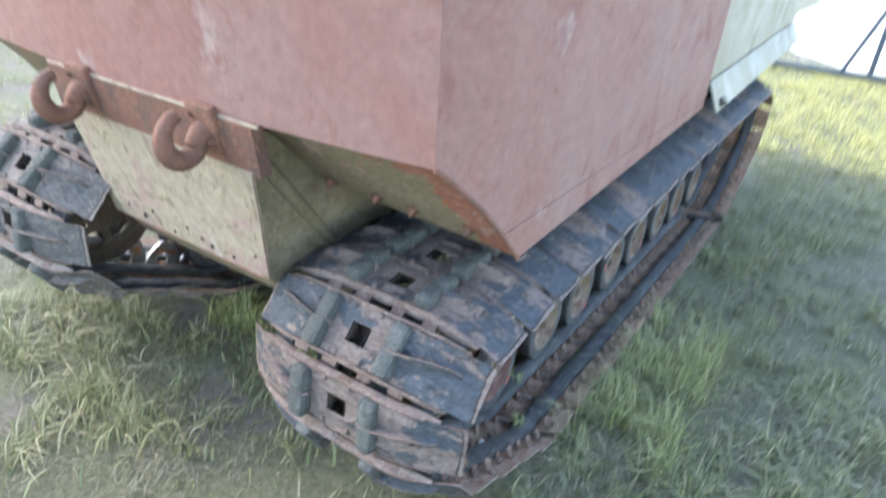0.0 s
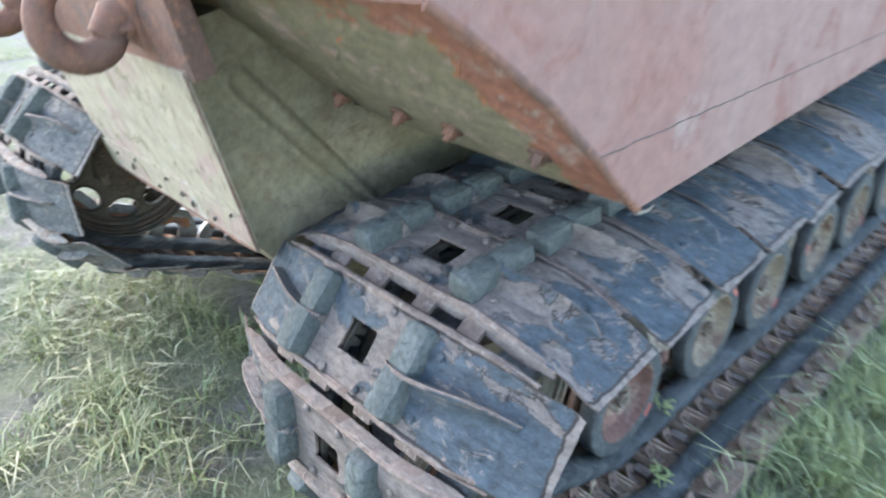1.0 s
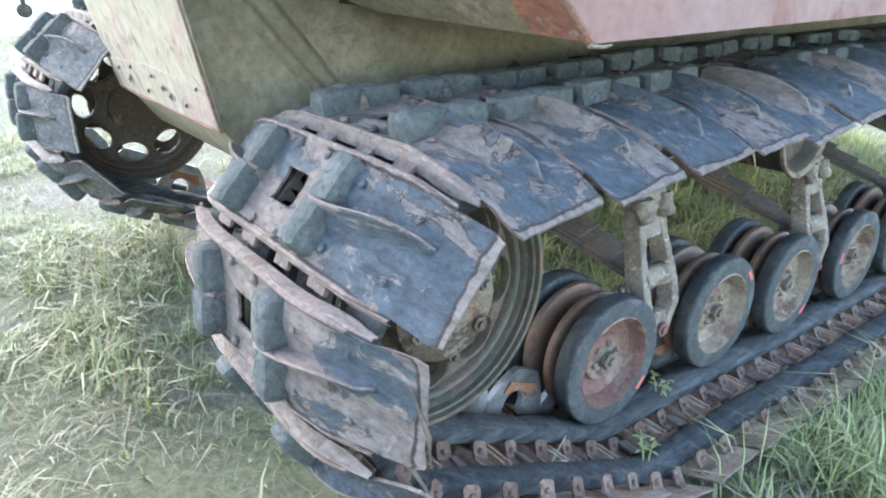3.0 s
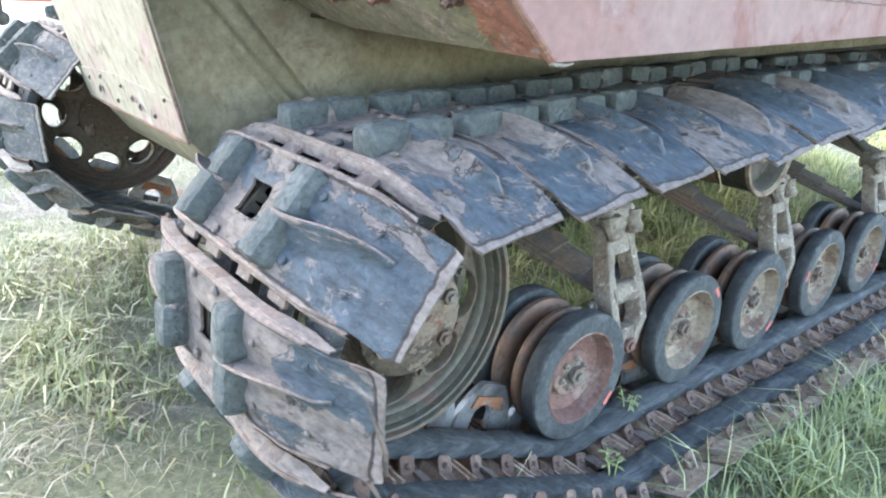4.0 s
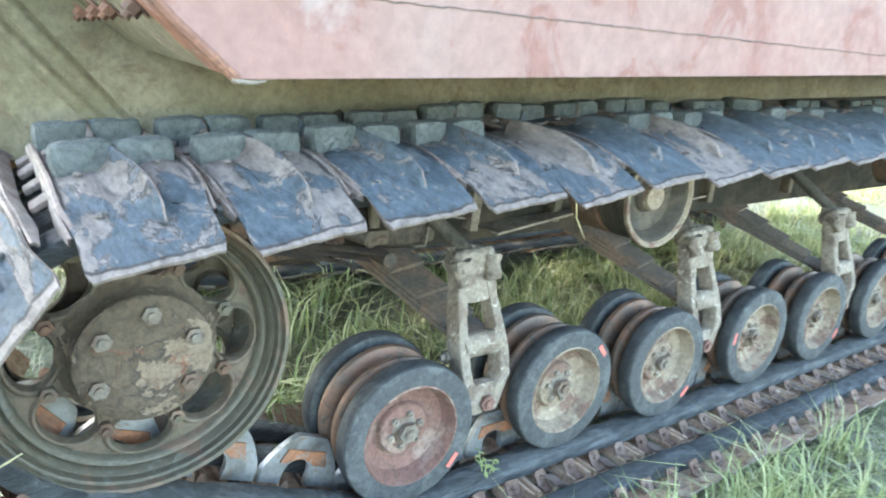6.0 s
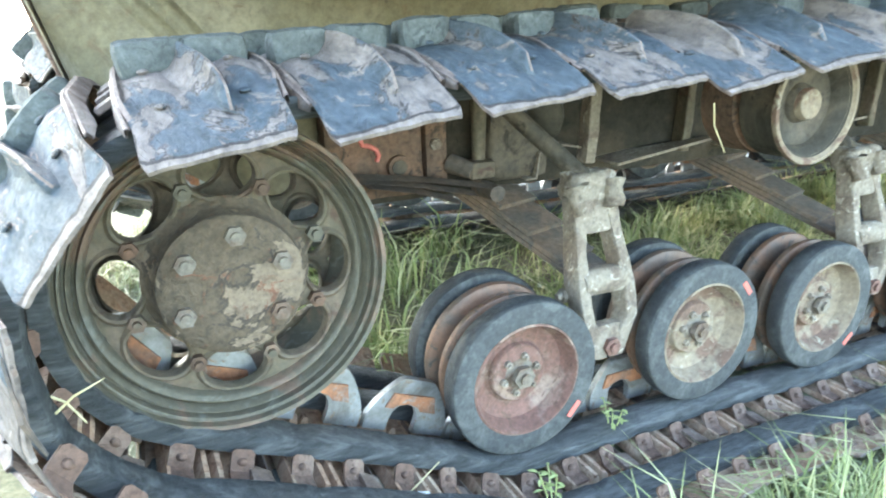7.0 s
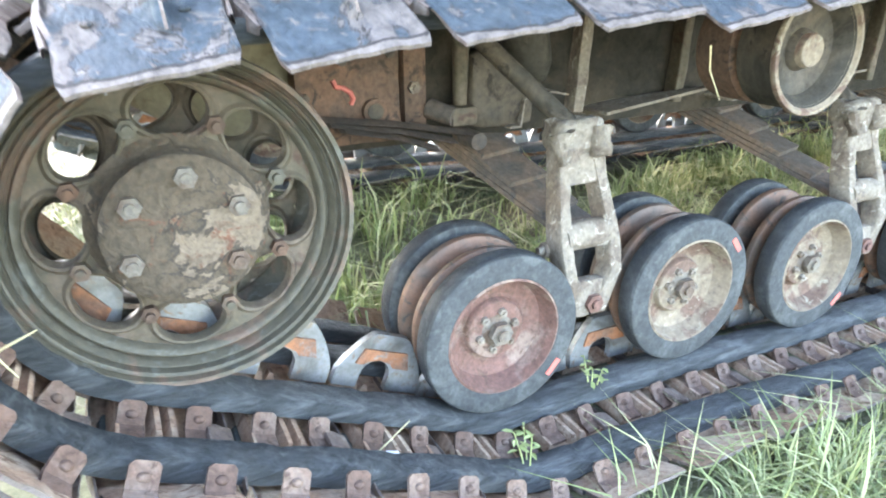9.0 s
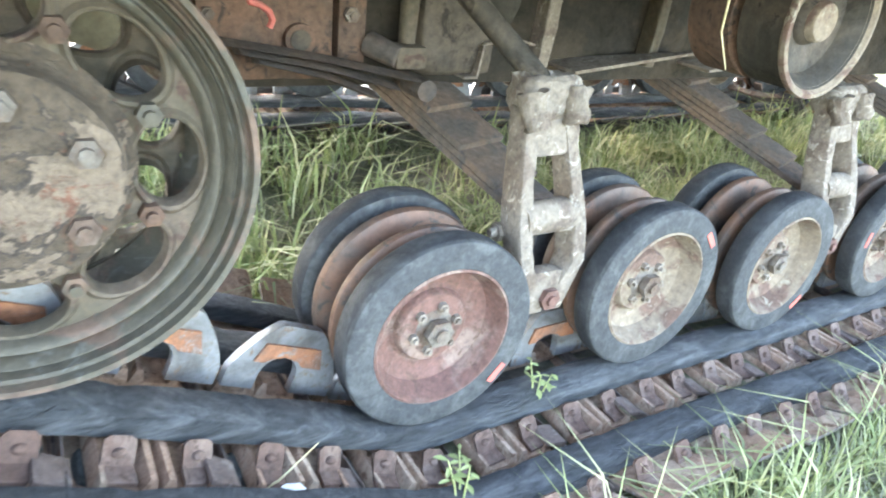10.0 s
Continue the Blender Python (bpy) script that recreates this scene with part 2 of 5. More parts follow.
GRAVEL = surface("pale_gravel", [(0.44, 0.41, 0.345), (0.53, 0.50, 0.43), (0.38, 0.35, 0.29)], 2.0, 40, 0.95, bump=0.0, spread=0.2)


def blade_material(name, a, b, c):
    m = bpy.data.materials.new(name)
    m.use_nodes = True
    n, l = m.node_tree.nodes, m.node_tree.links
    bsdf = n["Principled BSDF"]
    geo = n.new("ShaderNodeNewGeometry")
    ramp = n.new("ShaderNodeValToRGB")
    ramp.color_ramp.elements[0].color, ramp.color_ramp.elements[1].color = (*a, 1), (*c, 1)
    e = ramp.color_ramp.elements.new(0.5)
    e.color = (*b, 1)
    l.new(geo.outputs["Random Per Island"], ramp.inputs["Fac"])
    l.new(ramp.outputs["Color"], bsdf.inputs["Base Color"])
    bsdf.inputs["Roughness"].default_value = 0.55
    trans = n.new("ShaderNodeBsdfTranslucent")
    mixer = n.new("ShaderNodeMixShader")
    mixer.inputs["Fac"].default_value = 0.35
    l.new(ramp.outputs["Color"], trans.inputs["Color"])
    l.new(bsdf.outputs[0], mixer.inputs[1])
    l.new(trans.outputs[0], mixer.inputs[2])
    l.new(mixer.outputs[0], n["Material Output"].inputs["Surface"])
    return m


GREEN_GRASS = blade_material("green_grass", (0.128, 0.154, 0.054), (0.225, 0.236, 0.105), (0.39, 0.345, 0.205))
PALE_GRASS = blade_material("pale_tall_grass", (0.20, 0.235, 0.085), (0.30, 0.315, 0.125), (0.45, 0.425, 0.21))
# Yellow raised in the colour to stand for sunlight on the meadow.
SUNLIT_GRASS = blade_material("sunlit_yellow_grass", (0.34, 0.34, 0.11), (0.50, 0.46, 0.17), (0.60, 0.54, 0.26))
LUSH_GRASS = blade_material("lush_grass", (0.19, 0.235, 0.085), (0.34, 0.375, 0.15), (0.54, 0.51, 0.27))
DRY_GRASS = blade_material("dry_grass", (0.275, 0.24, 0.165), (0.19, 0.187, 0.108), (0.36, 0.315, 0.225))


def ground_material():
    m = bpy.data.materials.new("trodden_soil_and_turf")
    m.use_nodes = True
    n, l = m.node_tree.nodes, m.node_tree.links
    bsdf = n["Principled BSDF"]
    co = n.new("ShaderNodeTexCoord")

    def tex(s, d, r=0.6):
        x = n.new("ShaderNodeTexNoise")
        x.inputs["Scale"].default_value, x.inputs["Detail"].default_value, x.inputs["Roughness"].default_value = s, d, r
        l.new(co.outputs["Object"], x.inputs["Vector"])
        return x.outputs["Fac"]

    def mix(fac, a, b, lo, hi):
        r = n.new("ShaderNodeMapRange")
        r.inputs["From Min"].default_value, r.inputs["From Max"].default_value = lo, hi
        l.new(fac, r.inputs["Value"])
        x = n.new("ShaderNodeMix")
        x.data_type = "RGBA"
        l.new(r.outputs[0], x.inputs["Factor"])
        for s, v in ((x.inputs["A"], a), (x.inputs["B"], b)):
            if isinstance(v, tuple):
                s.default_value = (*v, 1)
            else:
                l.new(v, s)
        return x.outputs["Result"]
    soil = mix(tex(40, 8, 0.75), (0.10, 0.083, 0.063), (0.245, 0.207, 0.165), 0.35, 0.65)
    turf = mix(tex(60, 8, 0.8), (0.085, 0.092, 0.042), (0.22, 0.205, 0.115), 0.35, 0.65)
    col = mix(tex(2.2, 5), soil, turf, 0.40, 0.48)
    l.new(col, bsdf.inputs["Base Color"])
    bsdf.inputs["Roughness"].default_value = 0.95
    b = n.new("ShaderNodeBump")
    b.inputs["Strength"].default_value, b.inputs["Distance"].default_value = 0.8, 0.03
    l.new(tex(55, 8, 0.8), b.inputs["Height"])
    l.new(b.outputs[0], bsdf.inputs["Normal"])
    return m


GROUND = ground_material()


# ---- mesh helpers ----
def smooth(me, angle=40):
    for p in me.polygons:
        p.use_smooth = True
    me.set_sharp_from_angle(angle=radians(angle))


def mesh_of(bm, name, material, angle=40):
    bmesh.ops.recalc_face_normals(bm, faces=bm.faces[:])
    me = bpy.data.meshes.new(name)
    bm.to_mesh(me)
    bm.free()
    for mm in (material if isinstance(material, (list, tuple)) else [material]):
        me.materials.append(mm)
    smooth(me, angle)
    return me


def part(name, bm, material, parent=None, label="", m=None, angle=40):
    """Links a bmesh (or a ready mesh) as one mesh object, under parent if given."""
    me = bm if isinstance(bm, bpy.types.Mesh) else mesh_of(bm, name, material, angle)
    ob = new(name, me)
    if m is not None:
        ob.matrix_basis = m
    if parent:
        ob.parent = parent
    if label:
        tagged(ob, label)
    return ob


def box(bm, sx, sy, sz, at=(0, 0, 0), rot=(0, 0, 0), bevel=0.0, taper=None):
    r = bmesh.ops.create_cube(bm, size=1.0)
    vs = r["verts"]
    for v in vs:
        k = 1.0
        if taper is not None and v.co.z > 0:
            k = taper
        v.co = Vector((v.co.x * sx * k, v.co.y * sy * k, v.co.z * sz))
    if bevel:
        es = list({e for v in vs for e in v.link_edges})
        out = bmesh.ops.bevel(bm, geom=es, offset=bevel, segments=2, profile=0.6, affect="EDGES")
        vs = list({v for f in out["faces"] for v in f.verts} | {v for v in vs if v.is_valid})
    bmesh.ops.transform(bm, matrix=pose(*at, *rot), verts=[v for v in vs if v.is_valid])
    return bm


def lathe(bm, profile, segs=40, at=(0, 0, 0)):
    """Turns (radius, y) pairs round the y axis."""
    rings = []
    for r, y in profile:
        if r < 1e-5:
            rings.append([bm.verts.new((at[0], at[1] + y, at[2]))])
        else:
            rings.append([bm.verts.new((at[0] + r * math.cos(2 * math.pi * i / segs), at[1] + y, at[2] + r * math.sin(2 * math.pi * i / segs))) for i in range(segs)])
    for a, b in zip(rings, rings[1:]):
        for i in range(segs):
            j = (i + 1) % segs
            if len(a) == 1 and len(b) == 1:
                continue
            if len(a) == 1:
                bm.faces.new((a[0], b[j], b[i]))
            elif len(b) == 1:
                bm.faces.new((a[i], a[j], b[0]))
            else:
                bm.faces.new((a[i], a[j], b[j], b[i]))
    return bm


def tube(bm, points, radius, segs=10, closed_ends=True):
    pts = [Vector(p) for p in points]
    rad = radius if isinstance(radius, (list, tuple)) else [radius] * len(pts)
    rings = []
    up = Vector((0.03, 1, 0.05)).normalized()
    for i, p in enumerate(pts):
        d = (pts[min(i + 1, len(pts) - 1)] - pts[max(i - 1, 0)]).normalized()
        if abs(d.dot(up)) > 0.95:
            up = Vector((1, 0.02, 0.1)).normalized()
        a = d.cross(up).normalized()
        b = d.cross(a).normalized()
        rings.append([bm.verts.new(p + (a * math.cos(2 * math.pi * k / segs) + b * math.sin(2 * math.pi * k / segs)) * rad[i]) for k in range(segs)])
    for a, b in zip(rings, rings[1:]):
        for k in range(segs):
            bm.faces.new((a[k], a[(k + 1) % segs], b[(k + 1) % segs], b[k]))
    if closed_ends:
        bm.faces.new(rings[0])
        bm.faces.new(rings[-1][::-1])
    return bm


def slab(bm, outline, thickness, to):
    """A plate: outline points in 3D (one plane), made thick along the vector to."""
    to = Vector(to).normalized() * thickness
    a = [bm.verts.new(Vector(p)) for p in outline]
    b = [bm.verts.new(Vector(p) + to) for p in outline]
    bm.faces.new(a)
    bm.faces.new(b[::-1])
    for i in range(len(a)):
        j = (i + 1) % len(a)
        bm.faces.new((a[i], a[j], b[j], b[i]))
    return bm


def nut(bm, at, r=0.009, h=0.008, axis="y-"):
    """A hexagon nut with a stub of bolt, facing -y, or +z."""
    vs = []
    for rad, lo, hi, seg in ((r, 0, h, 6), (r * 0.5, h, h * 1.6, 8)):
        ra = []
        for y in (lo, hi):
            ra.append([Vector((rad * math.cos(2 * math.pi * i / seg), -y, rad * math.sin(2 * math.pi * i / seg))) for i in range(seg)])
        if axis == "z":
            ra = [[Vector((p.x, p.z, -p.y)) for p in q] for q in ra]
        if axis == "x-":
            ra = [[Vector((p.y, p.x, p.z)) for p in q] for q in ra]
        lo_v = [bm.verts.new(p + Vector(at)) for p in ra[0]]
        hi_v = [bm.verts.new(p + Vector(at)) for p in ra[1]]
        for i in range(seg):
            j = (i + 1) % seg
            bm.faces.new((lo_v[i], lo_v[j], hi_v[j], hi_v[i]))
        bm.faces.new(hi_v)
    return bm


def lumpy(bm, size=0.01, amount=0.004, freq=50.0):
    """Roughens a casting: splits long edges and pushes the points in and out."""
    bmesh.ops.triangulate(bm, faces=bm.faces[:])
    for _ in range(3):
        long = [e for e in bm.edges if e.calc_length() > size * 1.8]
        if not long:
            break
        bmesh.ops.subdivide_edges(bm, edges=long, cuts=1)
        bmesh.ops.triangulate(bm, faces=bm.faces[:])
    bm.normal_update()
    for v in bm.verts:
        v.co += v.normal * amount * (noise.noise(v.co * freq) + 0.4 * noise.noise(v.co * freq * 2.6))
    return bm


# ---- ground ----
def ground_z(x, y):
    """The ground: it falls gently to the rear and swells under the far track."""
    swell = min(1.0, max(0.0, (y - 0.35) / 0.9)) * min(1.0, max(0.0, (4.5 - y) / 2.5))
    return 0.07 * swell - 0.02 * min(1.5, max(0.0, x)) + 0.02 * noise.noise((x * 1.3, y * 1.3, 0)) + 0.012 * noise.noise((x * 4, y * 4, 3)) - 0.025


def make_ground():
    n = 90
    xs = np.sign(np.linspace(-1, 1, n)) * (np.abs(np.linspace(-1, 1, n)) ** 4.6) * 3000
    bm = bmesh.new()
    grid = [[None] * n for _ in range(n)]
    for i, x in enumerate(xs):
        for j, y in enumerate(xs):
            px, py = x + 0.5, y + 0.3
            z = ground_z(px, py)
            grid[i][j] = bm.verts.new((px, py, z))
    for i in range(n - 1):
        for j in range(n - 1):
            bm.faces.new((grid[i][j], grid[i + 1][j], grid[i + 1][j + 1], grid[i][j + 1]))
    g = part("ground", bm, GROUND)
    tagged(g, "trodden soil with patchy turf and straw", "ground", kind="structure")


make_ground()


# ---- tracked vehicle ----
TC = 0.0815            # track centre line, y
WC = 0.0825            # wheel centre line, y
CL = 0.635             # hull centre line, y
FAR_X = -0.06         # and a little further forward
FAR = 1.1885            # far track centre line, y
FAR_UP = 0.09          # the far side stands on slightly higher ground
PITCH = 0.138
WHEELS = [0.0, 0.336, 0.632, 0.968, 1.264, 1.60, 1.896, 2.232]
WZ, WR = 0.15, 0.119
IDLER = (-0.379, 0.372, 0.170)
SPROCKET = (2.62, 0.40, 0.175)
ROLLERS = [(0.507, 0.498, 0.076), (1.75, 0.515, 0.076)]


def wheel_z(x):
    """The wheels follow the ground, which falls away gently to the rear."""
    return WZ - 0.022 * min(1.0, max(0.0, (x - 0.25) / 0.4)) - 0.012 * max(0.0, x - 0.65)


vehicle = new("tracked_vehicle")
tagged(vehicle, "rusty tracked amphibious carrier with faded red hull and olive underside", "tracked vehicle")


def belt():
    """Samples of the track's run: place along it, x, z, and outward normal."""
    circles = [IDLER, ROLLERS[0], ROLLERS[1], SPROCKET, (WHEELS[-1], wheel_z(WHEELS[-1]), WR), (WHEELS[2], wheel_z(WHEELS[2]), WR), (WHEELS[1], wheel_z(WHEELS[1]), WR), (WHEELS[0], WZ, WR)]
    k = len(circles)
    normal = []
    for i in range(k):
        x1, z1, r1 = circles[i]
        x2, z2, r2 = circles[(i + 1) % k]
        length = math.hypot(x2 - x1, z2 - z1)
        normal.append(math.atan2(z2 - z1, x2 - x1) + math.acos((r1 - r2) / length))
    pts = []
    for i in range(k):
        x, z, r = circles[i]
        a0, a1 = normal[i - 1], normal[i]
        while a1 > a0 + 1e-9:
            a1 -= 2 * math.pi
        if a0 - a1 > 1.9 * math.pi:
            a1 = a0
        steps = max(1, int((a0 - a1) / 0.05))
        for s in range(steps + 1):
            a = a0 + (a1 - a0) * s / steps
            pts.append((x + r * math.cos(a), z + r * math.sin(a), a))
        x2, z2, r2 = circles[(i + 1) % k]
        a = normal[i]
        p, q = (x + r * math.cos(a), z + r * math.sin(a)), (x2 + r2 * math.cos(a), z2 + r2 * math.sin(a))
        for s in range(1, 24):
            pts.append((p[0] + (q[0] - p[0]) * s / 24, p[1] + (q[1] - p[1]) * s / 24, a))

    def gap(p, q):
        """Length along the line at which the bands neither stretch nor shorten."""
        k = 0.028
        return math.hypot(q[0] + k * math.cos(q[2]) - p[0] - k * math.cos(p[2]), q[1] + k * math.sin(q[2]) - p[1] - k * math.sin(p[2]))

    run, total = [], 0.0
    for i, p in enumerate(pts):
        if i:
            total += gap(pts[i - 1], p)
        run.append((total, *p))
    total += gap(pts[-1], pts[0])
    return run, total


RUN, RUN_LENGTH = belt()


def along(s):
    s %= RUN_LENGTH
    lo = 0
    for i in range(len(RUN) - 1):
        if RUN[i][0] <= s <= RUN[i + 1][0]:
            lo = i
            break
    else:
        return RUN[-1][1:]
    a, b = RUN[lo], RUN[lo + 1]
    f = (s - a[0]) / max(1e-9, b[0] - a[0])
    return a[1] + (b[1] - a[1]) * f, a[2] + (b[2] - a[2]) * f, a[3] + (b[3] - a[3]) * f


SHOE_HALF = 0.2865     # half the shoe's width across the track


def shoe_profile(y):
    """Height of the plate over the band's running face, y from the track's centre line."""
    e = max(0.0, abs(y) - 0.098) / 0.1885
    return 0.057 - 0.050 * e ** 1.9


def bump_on(v, lo, hi, soft):
    """One between lo and hi, falling to nought over soft on either side."""
    return max(0.0, min(1.0, (v - lo + soft) / soft, (hi + soft - v) / soft))


def shoe_mesh(seed):
    """A pressed shoe: rolled edges, drooping wings with clipped corners, a hole for the drive teeth, swages, fins and rivets."""
    rng = random.Random(seed)
    bm = bmesh.new()
    side = [0.0245, 0.033, 0.06, 0.075, 0.09, 0.105, 0.118, 0.132, 0.146, 0.160, 0.175, 0.19, 0.205, 0.22, 0.235, 0.248, 0.262, 0.275, SHOE_HALF]
    ys = [-v for v in side[::-1]] + side
    fs = (-1.0, -0.975, -0.93, -0.86, -0.76, -0.66, -0.54, -0.42, -0.32, -0.22, -0.10, 0.10, 0.22, 0.32, 0.42, 0.54, 0.66, 0.76, 0.86, 0.93, 0.975, 1.0)
    rows = []
    for y in ys:
        ay = abs(y)
        half = 0.0665 - 0.0085 * min(1.0, max(0.0, (ay - 0.185) / 0.045)) - (0.004 if ay > 0.28 else 0.0)
        row = []
        for f in fs:
            n = shoe_profile(y) + 0.0050 * f
            inner = min(1.0, max(0.0, (0.255 - ay) / 0.08))
            if abs(f) > 0.9:
                n += (0.0042 if abs(f) < 0.99 else 0.001) * inner
            # swages beside the pads, run out along the wing
            u = abs(abs(f) - 0.54)
            n += 0.0050 * max(0.0, 1 - (u / 0.30) ** 2) * bump_on(ay, 0.105, 0.165 + 0.02 * noise.noise((seed * 3.3, f, 0)), 0.03)
            # shallow pan towards the tip
            n -= 0.0022 * bump_on(abs(f), 0.25, 0.80, 0.12) * bump_on(ay, 0.225, 0.262, 0.01)
            # frame round the hole
            if ay < 0.055:
                n += 0.0035 * bump_on(abs(f), 0.34, 0.52, 0.10)
            dent = 0.0022 * noise.noise((f * 1.4 + seed * 7, y * 10, 2.0)) + 0.0016 * noise.noise((f * 4 + seed * 3, y * 30, 5.0))
            row.append(bm.verts.new((half * f, y, n + dent * min(1.0, ay / 0.12))))
        rows.append(row)
    mid = len(side) - 1
    for i, (a, b) in enumerate(zip(rows, rows[1:])):
        for k in range(len(fs) - 1):
            if i == mid and 8 <= k <= 12:
                continue
            bm.faces.new((a[k], a[k + 1], b[k + 1], b[k]))
    bmesh.ops.recalc_face_normals(bm, faces=bm.faces[:])
    if bm.faces[0].normal.z < 0:
        bmesh.ops.reverse_faces(bm, faces=bm.faces[:])
    bmesh.ops.solidify(bm, geom=bm.faces[:], thickness=0.0036)
    bm.normal_update()
    for f in bm.faces:
        if f.normal.z < -0.5:
            f.material_index = 1
        elif abs(f.normal.z) < 0.4 or abs(f.calc_center_median().x) > 0.0605 + 0.004 * noise.noise(f.calc_center_median() * 60):
            f.material_index = 2
    # the fin: a pressed fold with one long flank, highest beside the pad
    for sign in (-1, 1):
        rings = []
        for y, h in ((0.066, 0.016), (0.078, 0.024), (0.105, 0.0255), (0.135, 0.0255), (0.165, 0.0245), (0.19, 0.0225), (0.212, 0.0195), (0.228, 0.0165), (0.237, 0.003)):
            z = shoe_profile(y) + rng.uniform(-0.0008, 0.0008)
            x = 0.003 * math.sin(y * 26 + seed * 1.7) + 0.013 * bump_on(y, 0.20, 0.30, 0.09)
            wide = 0.011 + 0.020 * bump_on(y, 0.10, 0.19, 0.04)
            line = ((x - wide, z - 0.003), (x - wide * 0.45, z + h * 0.16), (x - 0.0055, z + h * 0.55), (x - 0.0030, z + h * 0.95), (x - 0.0008, z + h), (x + 0.0016, z + h * 0.94), (x + 0.0030, z + h * 0.4), (x + 0.006, z - 0.003))
            rings.append([bm.verts.new((px, sign * y, pz)) for px, pz in line])
        made = []
        for a, b in zip(rings, rings[1:]):
            for k in range(len(a) - 1):
                face = bm.faces.new((a[k], a[k + 1], b[k + 1], b[k]) if sign > 0 else (b[k], b[k + 1], a[k + 1], a[k]))
                if k == 4:
                    face.material_index = 2
                made.append(face)
        made.append(bm.faces.new(rings[0]))
        made.append(bm.faces.new(rings[-1]))
    for sx in (-1, 1):
        for y in (-0.205, -0.128, 0.128, 0.205):
            r = bmesh.ops.create_uvsphere(bm, u_segments=8, v_segments=5, radius=0.0052)
            up = 0.0025 * sx + (0.006 if abs(y) < 0.16 else -0.001)
            bmesh.ops.transform(bm, matrix=pose(sx * 0.036 + rng.uniform(-0.003, 0.003), y + rng.uniform(-0.006, 0.006), shoe_profile(y) + 0.001 + up) @ Matrix.Diagonal((1, 1, 0.5, 1)), verts=r["verts"])
        for y in (-0.033, 0.033):
            r = bmesh.ops.create_uvsphere(bm, u_segments=8, v_segments=5, radius=0.0065)
            bmesh.ops.transform(bm, matrix=pose(sx * 0.052, y, 0.0595 + 0.003 * sx) @ Matrix.Diagonal((1, 1, 0.7, 1)), verts=r["verts"])
    # flanges turned in along both long edges, and tongues that reach under the next shoe
    for sx in (-1, 1):
        strip = []
        for y in np.linspace(-0.235, 0.235, 27):
            z = shoe_profile(y) + 0.005 * sx + 0.003
            w = 0.0012 * noise.noise((seed * 5.0, y * 40, sx))
            deep = 0.25 + 0.75 * min(1.0, (0.245 - abs(y)) / 0.05)
            out = -0.005 * min(1.0, max(0.0, (abs(y) - 0.185) / 0.045))
            strip.append([bm.verts.new((sx * (px + w + out), y, z - pz * deep)) for px, pz in ((0.0655, 0.0015), (0.0676, 0.0022), (0.0684, 0.0050), (0.0688, 0.0190), (0.0668, 0.0190), (0.0664, 0.0080), (0.0640, 0.0060))])
        for a, b in zip(strip, strip[1:]):
            for k in range(7):
                face = bm.faces.new((a[k], a[(k + 1) % 7], b[(k + 1) % 7], b[k]))
                face.material_index = 2 if k < 1 or noise.noise((a[0].co.y * 22, seed * 2.0, k)) > 0.05 else 0
    for y in (-0.125, -0.046, 0.046, 0.125):
        first = len(bm.faces)
        z = shoe_profile(abs(y)) - 0.024
        box(bm, 0.030, 0.034 + rng.uniform(-0.004, 0.006), 0.006, (0.083, y, z), (0, 14, 0), 0.0015)
        bm.faces.ensure_lookup_table()
        for face in bm.faces[first:]:
            face.material_index = 2
    return mesh_of(bm, "track_shoe", [PLATE, SHOE_INNER, WORN_EDGE], 38)


def pad_mesh(seed, length, height):
    """A block of rubber with chipped edges and a hollowed, worn top."""
    rng = random.Random(seed)
    bm = bmesh.new()
    box(bm, length, 0.042, height, (0, 0, 0.050 + height / 2), bevel=0.011)
    bmesh.ops.subdivide_edges(bm, edges=[e for e in bm.edges if e.calc_length() > 0.008], cuts=4, use_grid_fill=True)
    for v in bm.verts:
        top = min(1.0, max(0.0, (v.co.z - 0.06) / height))
        v.co.y *= 1 - 0.14 * top
        chip = max(0.0, noise.noise(v.co * 34 + Vector((seed * 3.1, 0, 0))) - 0.25)
        v.co.z -= 0.012 * chip * top
        v.co += Vector(noise.noise_vector(v.co * 60 + Vector((seed, 0, 0)))) * 0.0016
    return mesh_of(bm, "rubber_pad", PAD, 50)


def clip_mesh():
    """A square tab with a domed bolt, standing on the inside of a shoe and leaning on a band."""
    bm = bmesh.new()
    slab(bm, [(-0.0135, -0.010, 0.006), (0.0135, -0.010, 0.006), (0.0135, 0.003, -0.012), (0.009, 0.005, -0.0155), (-0.009, 0.005, -0.0155), (-0.0135, 0.003, -0.012)], 0.004, (0, 0.82, 0.57))
    slab(bm, [(-0.015, -0.026, 0.007), (0.015, -0.026, 0.007), (0.0135, -0.009, 0.004), (-0.0135, -0.009, 0.004)], 0.004, (0, 0, 1))
    r = bmesh.ops.create_uvsphere(bm, u_segments=10, v_segments=6, radius=0.0062)
    bmesh.ops.transform(bm, matrix=pose(0, -0.003, -0.004) @ Matrix.Diagonal((1, 0.75, 0.75, 1)), verts=r["verts"])
    return mesh_of(bm, "band_clip", CLIP_RUST, 35)


